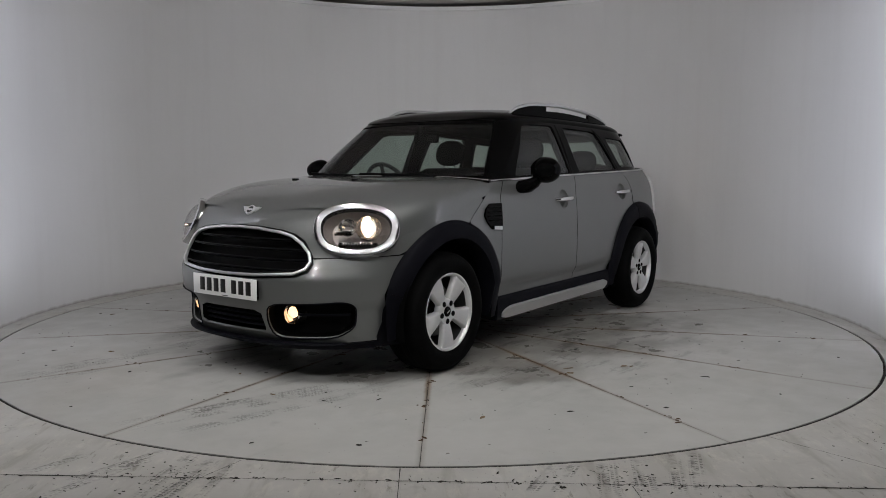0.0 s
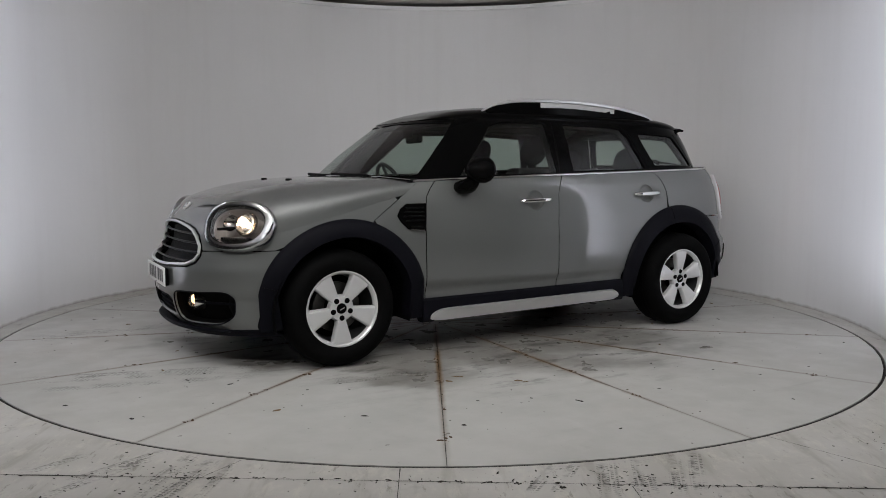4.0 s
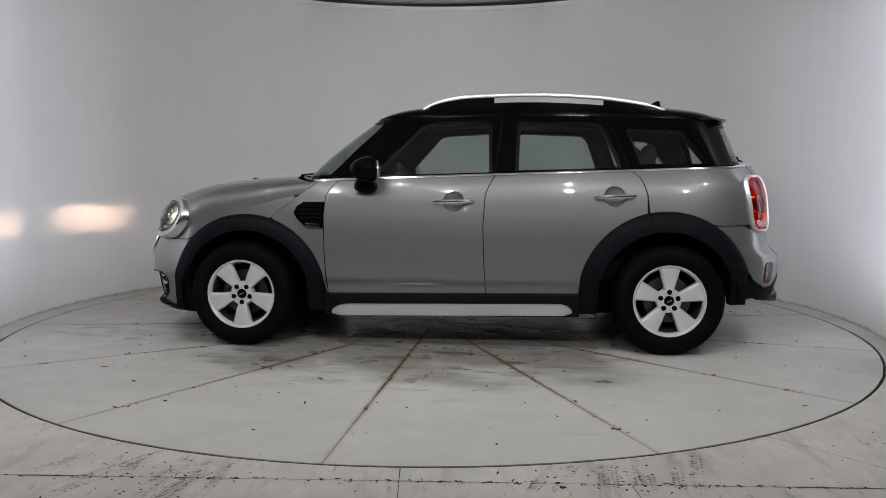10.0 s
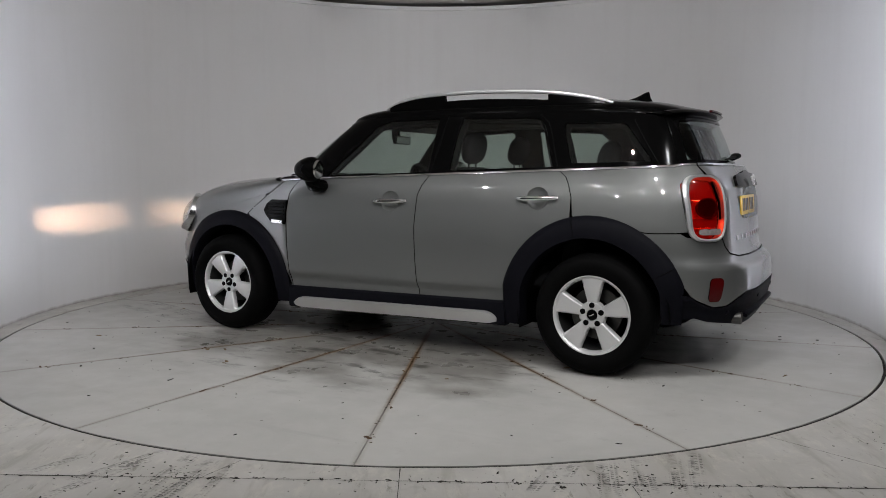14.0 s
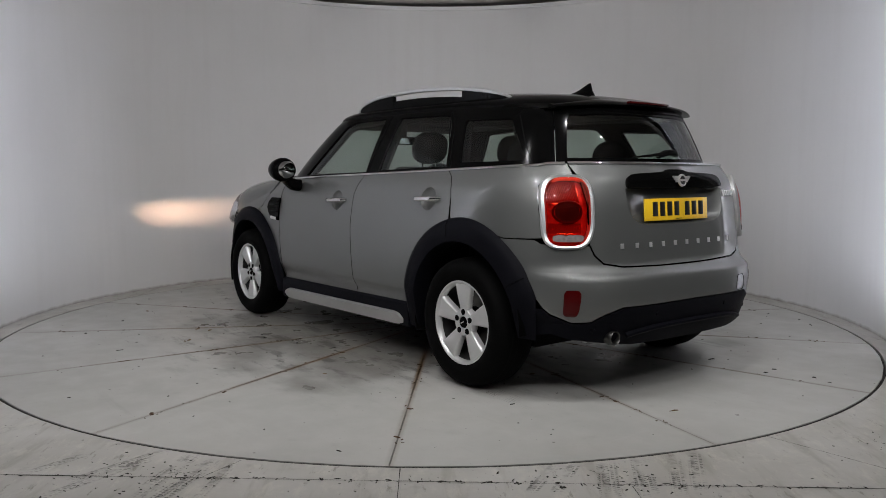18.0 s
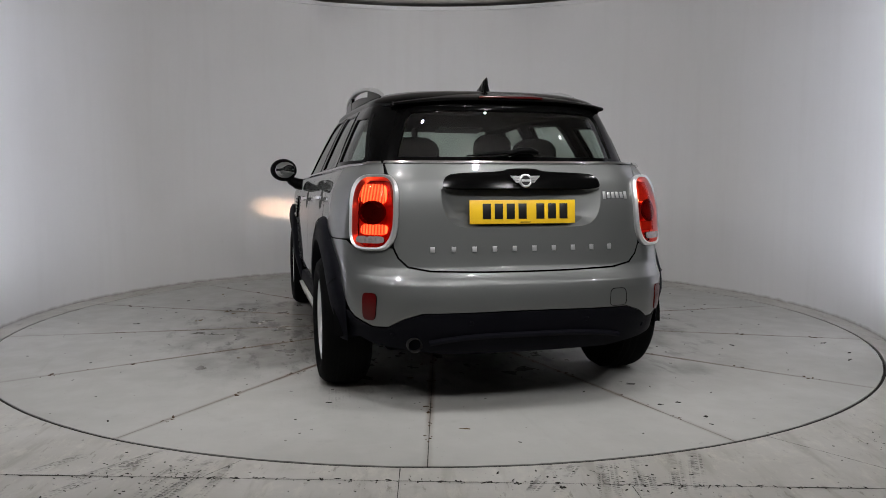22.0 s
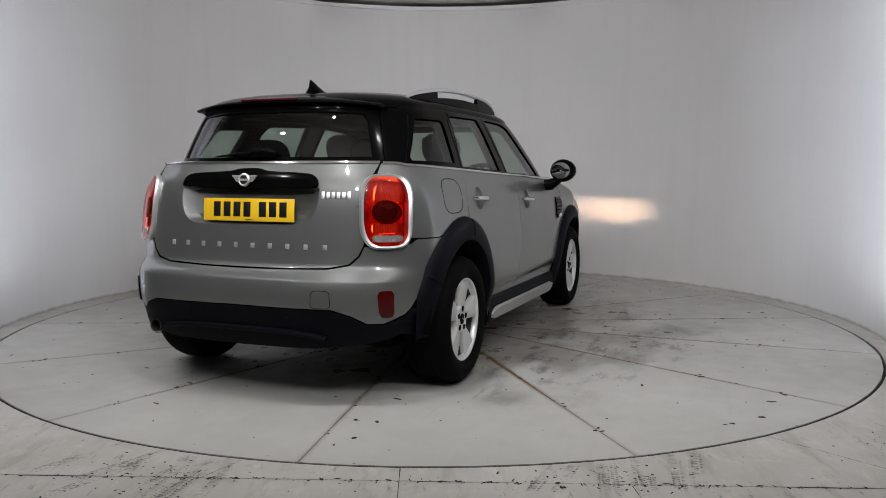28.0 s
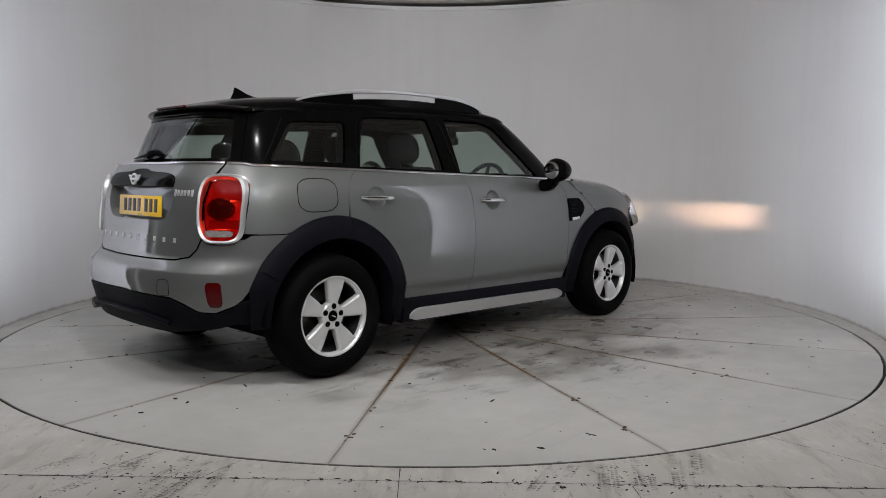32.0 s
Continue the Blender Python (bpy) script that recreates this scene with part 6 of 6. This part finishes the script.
# rear wiper, exhaust, parking sensors
wp = part("rear_wiper", sweep([(-1.935, 0.05, 1.192), (-1.945, 0.0, 1.21), (-1.94, -0.06, 1.212), (-1.93, -0.10, 1.20)], round_section(0.05, 0.03, 10), scale=[0.8, 1.1, 1.1, 0.6]), DARK, TAILGATE, "black rear wiper")
wp.matrix_local = Matrix.Translation((0.028, 0, 0))
part("wiper_arm", sweep([(-1.943, 0.0, 1.205), (-1.938, 0.12, 1.195), (-1.93, 0.25, 1.184)], round_section(0.03, 0.018, 8), scale=[1.2, 0.8, 0.4]), DARK, wp)
part("tailpipe", lathe([(0.029, 0.0), (0.032, 0.004), (0.034, 0.0), (0.034, -0.02), (0.032, -0.12), (0.029, -0.12)], 32, "x", (0, 0, 0), True), STEEL, CAR, "dull steel tailpipe").matrix_local = Matrix.Translation((-2.055, 0.53, 0.330)) @ Matrix.Rotation(math.pi, 4, "Z")
part("tailpipe_inside", lathe([(0.0, 0.0), (0.031, 0.0)], 24, "x", (-2.01, 0.53, 0.330)), DARK, CAR)
for y in (0.28, -0.28, 0.62, -0.62):
    q = low_pt("yr", y, 0.43 if abs(y) < 0.5 else 0.37)
    p, n = lower(*q), skin_normal(lower, *q)
    b = part("parking_sensor", lathe([(0.0, 0.008), (0.010, 0.008), (0.012, 0.004), (0.012, -0.004)], 16, "z"), CLAD, DIFF)
    b.matrix_local = facing(p, n)
half = [low_pt("yr", y, 0.372 - 0.03 * (y / 0.46) ** 4) for y in (0.46, 0.44, 0.40, 0.3, 0.2, 0.1)]
strip("skirt_bar", tail_skin, half + [(LOW_LEN, 0.372)] + [(2 * LOW_LEN - u, z) for u, z in half[::-1]], 0.022, 0.045, CLAD, DIFF, "black bar across the skirt", off=0.006)
# washer jets and front wipers
for y in (0.25, -0.25):
    part("washer_jet", box((0.035, 0.03, 0.014), (1.43, y, 1.064), 0.005), DARK, BONNET)
for y0, y1 in ((0.52, -0.10), (-0.12, -0.55)):
    part("front_wiper", sweep([(1.02, y0, 1.088), (1.035, (y0 + y1) / 2, 1.094), (1.0, y1, 1.098)], round_section(0.022, 0.02, 8)), DARK, CAR, "black wiper arm")

# ---- cabin ----


def build_seat(x, y, rear=False):
    seat = new("rear_seat" if rear else "front_seat")
    seat.parent = CAR
    w = 0.50 if not rear else 0.62
    part("cushion", box((0.52, w, 0.16), (0.05, 0, 0.50), 0.05, segments=4), FABRIC, seat)
    tilt = Matrix.Rotation(radians(-14), 4, "Y")
    part("backrest", box((0.13, w, 0.62 if not rear else 0.50), (-0.255, 0, 0.84 if not rear else 0.80), 0.05, tilt, 4), FABRIC, seat)
    hz = 1.265 if not rear else 1.195
    heads = (0,) if not rear else (0.02,)
    for h in heads:
        hr = bmesh.new()
        bmesh.ops.create_icosphere(hr, subdivisions=3, radius=1)
        for v in hr.verts:
            q = v.co
            v.co = Vector((0.055 * q.x, 0.135 * math.copysign(abs(q.y) ** 0.75, q.y), 0.105 * math.copysign(abs(q.z) ** 0.8, q.z)))
        hr.transform(Matrix.Translation((-0.34, h, hz)) @ tilt)
        head = part("headrest", hr, FABRIC, seat, "dark padded headrest")
        for d in (-0.05, 0.05):
            part("headrest_post", lathe([(0.006, -0.12), (0.006, 0.0)], 10, "z", (-0.325, h + d, hz - 0.05)), CHROME, head, "chrome post")
    seat.matrix_local = pose(x, y, 0)
    return seat


build_seat(-0.02, 0.36)
build_seat(-0.02, -0.36)
build_seat(-0.92, 0.34, True)
build_seat(-0.92, -0.34, True)
dash = bmesh.new()
rows = []
for y in (-0.72, -0.4, 0.0, 0.4, 0.72):
    d = 0.05 * (1 - (y / 0.72) ** 2)
    rows.append([dash.verts.new(p) for p in ((0.88 + d, y, 1.045), (0.70 + d, y, 1.075), (0.52 + d, y, 1.055), (0.46 + d, y, 0.98), (0.50 + d, y, 0.80), (0.55, y, 0.55))])
for i in range(4):
    for j in range(5):
        dash.faces.new((rows[i][j], rows[i][j + 1], rows[i + 1][j + 1], rows[i + 1][j]))
part("dashboard", dash, TRIM, CAR, "black dashboard", angle=60)
ring = sweep([(0.185 * math.cos(2 * math.pi * i / 36), 0.185 * math.sin(2 * math.pi * i / 36), 0) for i in range(36)], round_section(0.032, 0.028, 8, 2), True)
sw = part("steering_wheel", ring, TRIM, CAR, "black steering wheel")
sw.matrix_local = pose(0.42, -0.36, 1.0, 0, -66, 0)
part("wheel_boss", lathe([(0.0, 0.012), (0.05, 0.01), (0.07, -0.01)], 24, "z"), TRIM, sw)
for a in (0, 180, 270):
    part("wheel_spoke", sweep([(0.05 * math.cos(radians(a)), 0.05 * math.sin(radians(a)), 0), (0.18 * math.cos(radians(a)), 0.18 * math.sin(radians(a)), 0)], round_section(0.035, 0.015, 8)), TRIM, sw)
part("rear_view_mirror", box((0.03, 0.21, 0.06), (0.42, 0, 1.345), 0.012, segments=3), DARK, CAR, "rear-view mirror")
part("mirror_surface", box((0.004, 0.19, 0.046), (0.403, 0, 1.345)), MIRROR, CAR)
part("mirror_stalk", box((0.06, 0.04, 0.10), (0.47, 0, 1.40), 0.01), DARK, CAR)
for s in (1, -1):
    door = [(0.80, 1.03), (0.70, 0.4), (-0.74, 0.4), (-0.86, 0.70), (-1.0, 0.84), (-1.6, 0.86), (-1.62, 1.11)]
    panel("door_trim", [(u * s, z) for u, z in refine(side_loop(door + [(-0.8, 1.09), (0.0, 1.065)]), 0.1)], lower, TRIM, CAR, off=-0.07, lip=0)
    part("sun_visor", box((0.14, 0.34, 0.012), (0.36, s * 0.32, 1.43), 0.005, Matrix.Rotation(radians(12), 4, "Y")), LINING, CAR)
part("parcel_shelf", box((0.55, 1.15, 0.02), (-1.52, 0, 1.07), 0.006), TRIM, CAR)
tagged(CAR, "grey five-door crossover car with black roof and lit headlamps", "car")


def motions():
    rows, table = [], []
    for k in range(33):
        g = -127.032 - 5.89158 * k
        turn = Matrix.Rotation(radians(g), 4, "Z")
        rows.append((k, turn @ Matrix.Translation((-0.192, 0.096, 0))))
        table.append((k, turn))
    walk(CAR, rows)
    walk(TABLE, table)


motions()
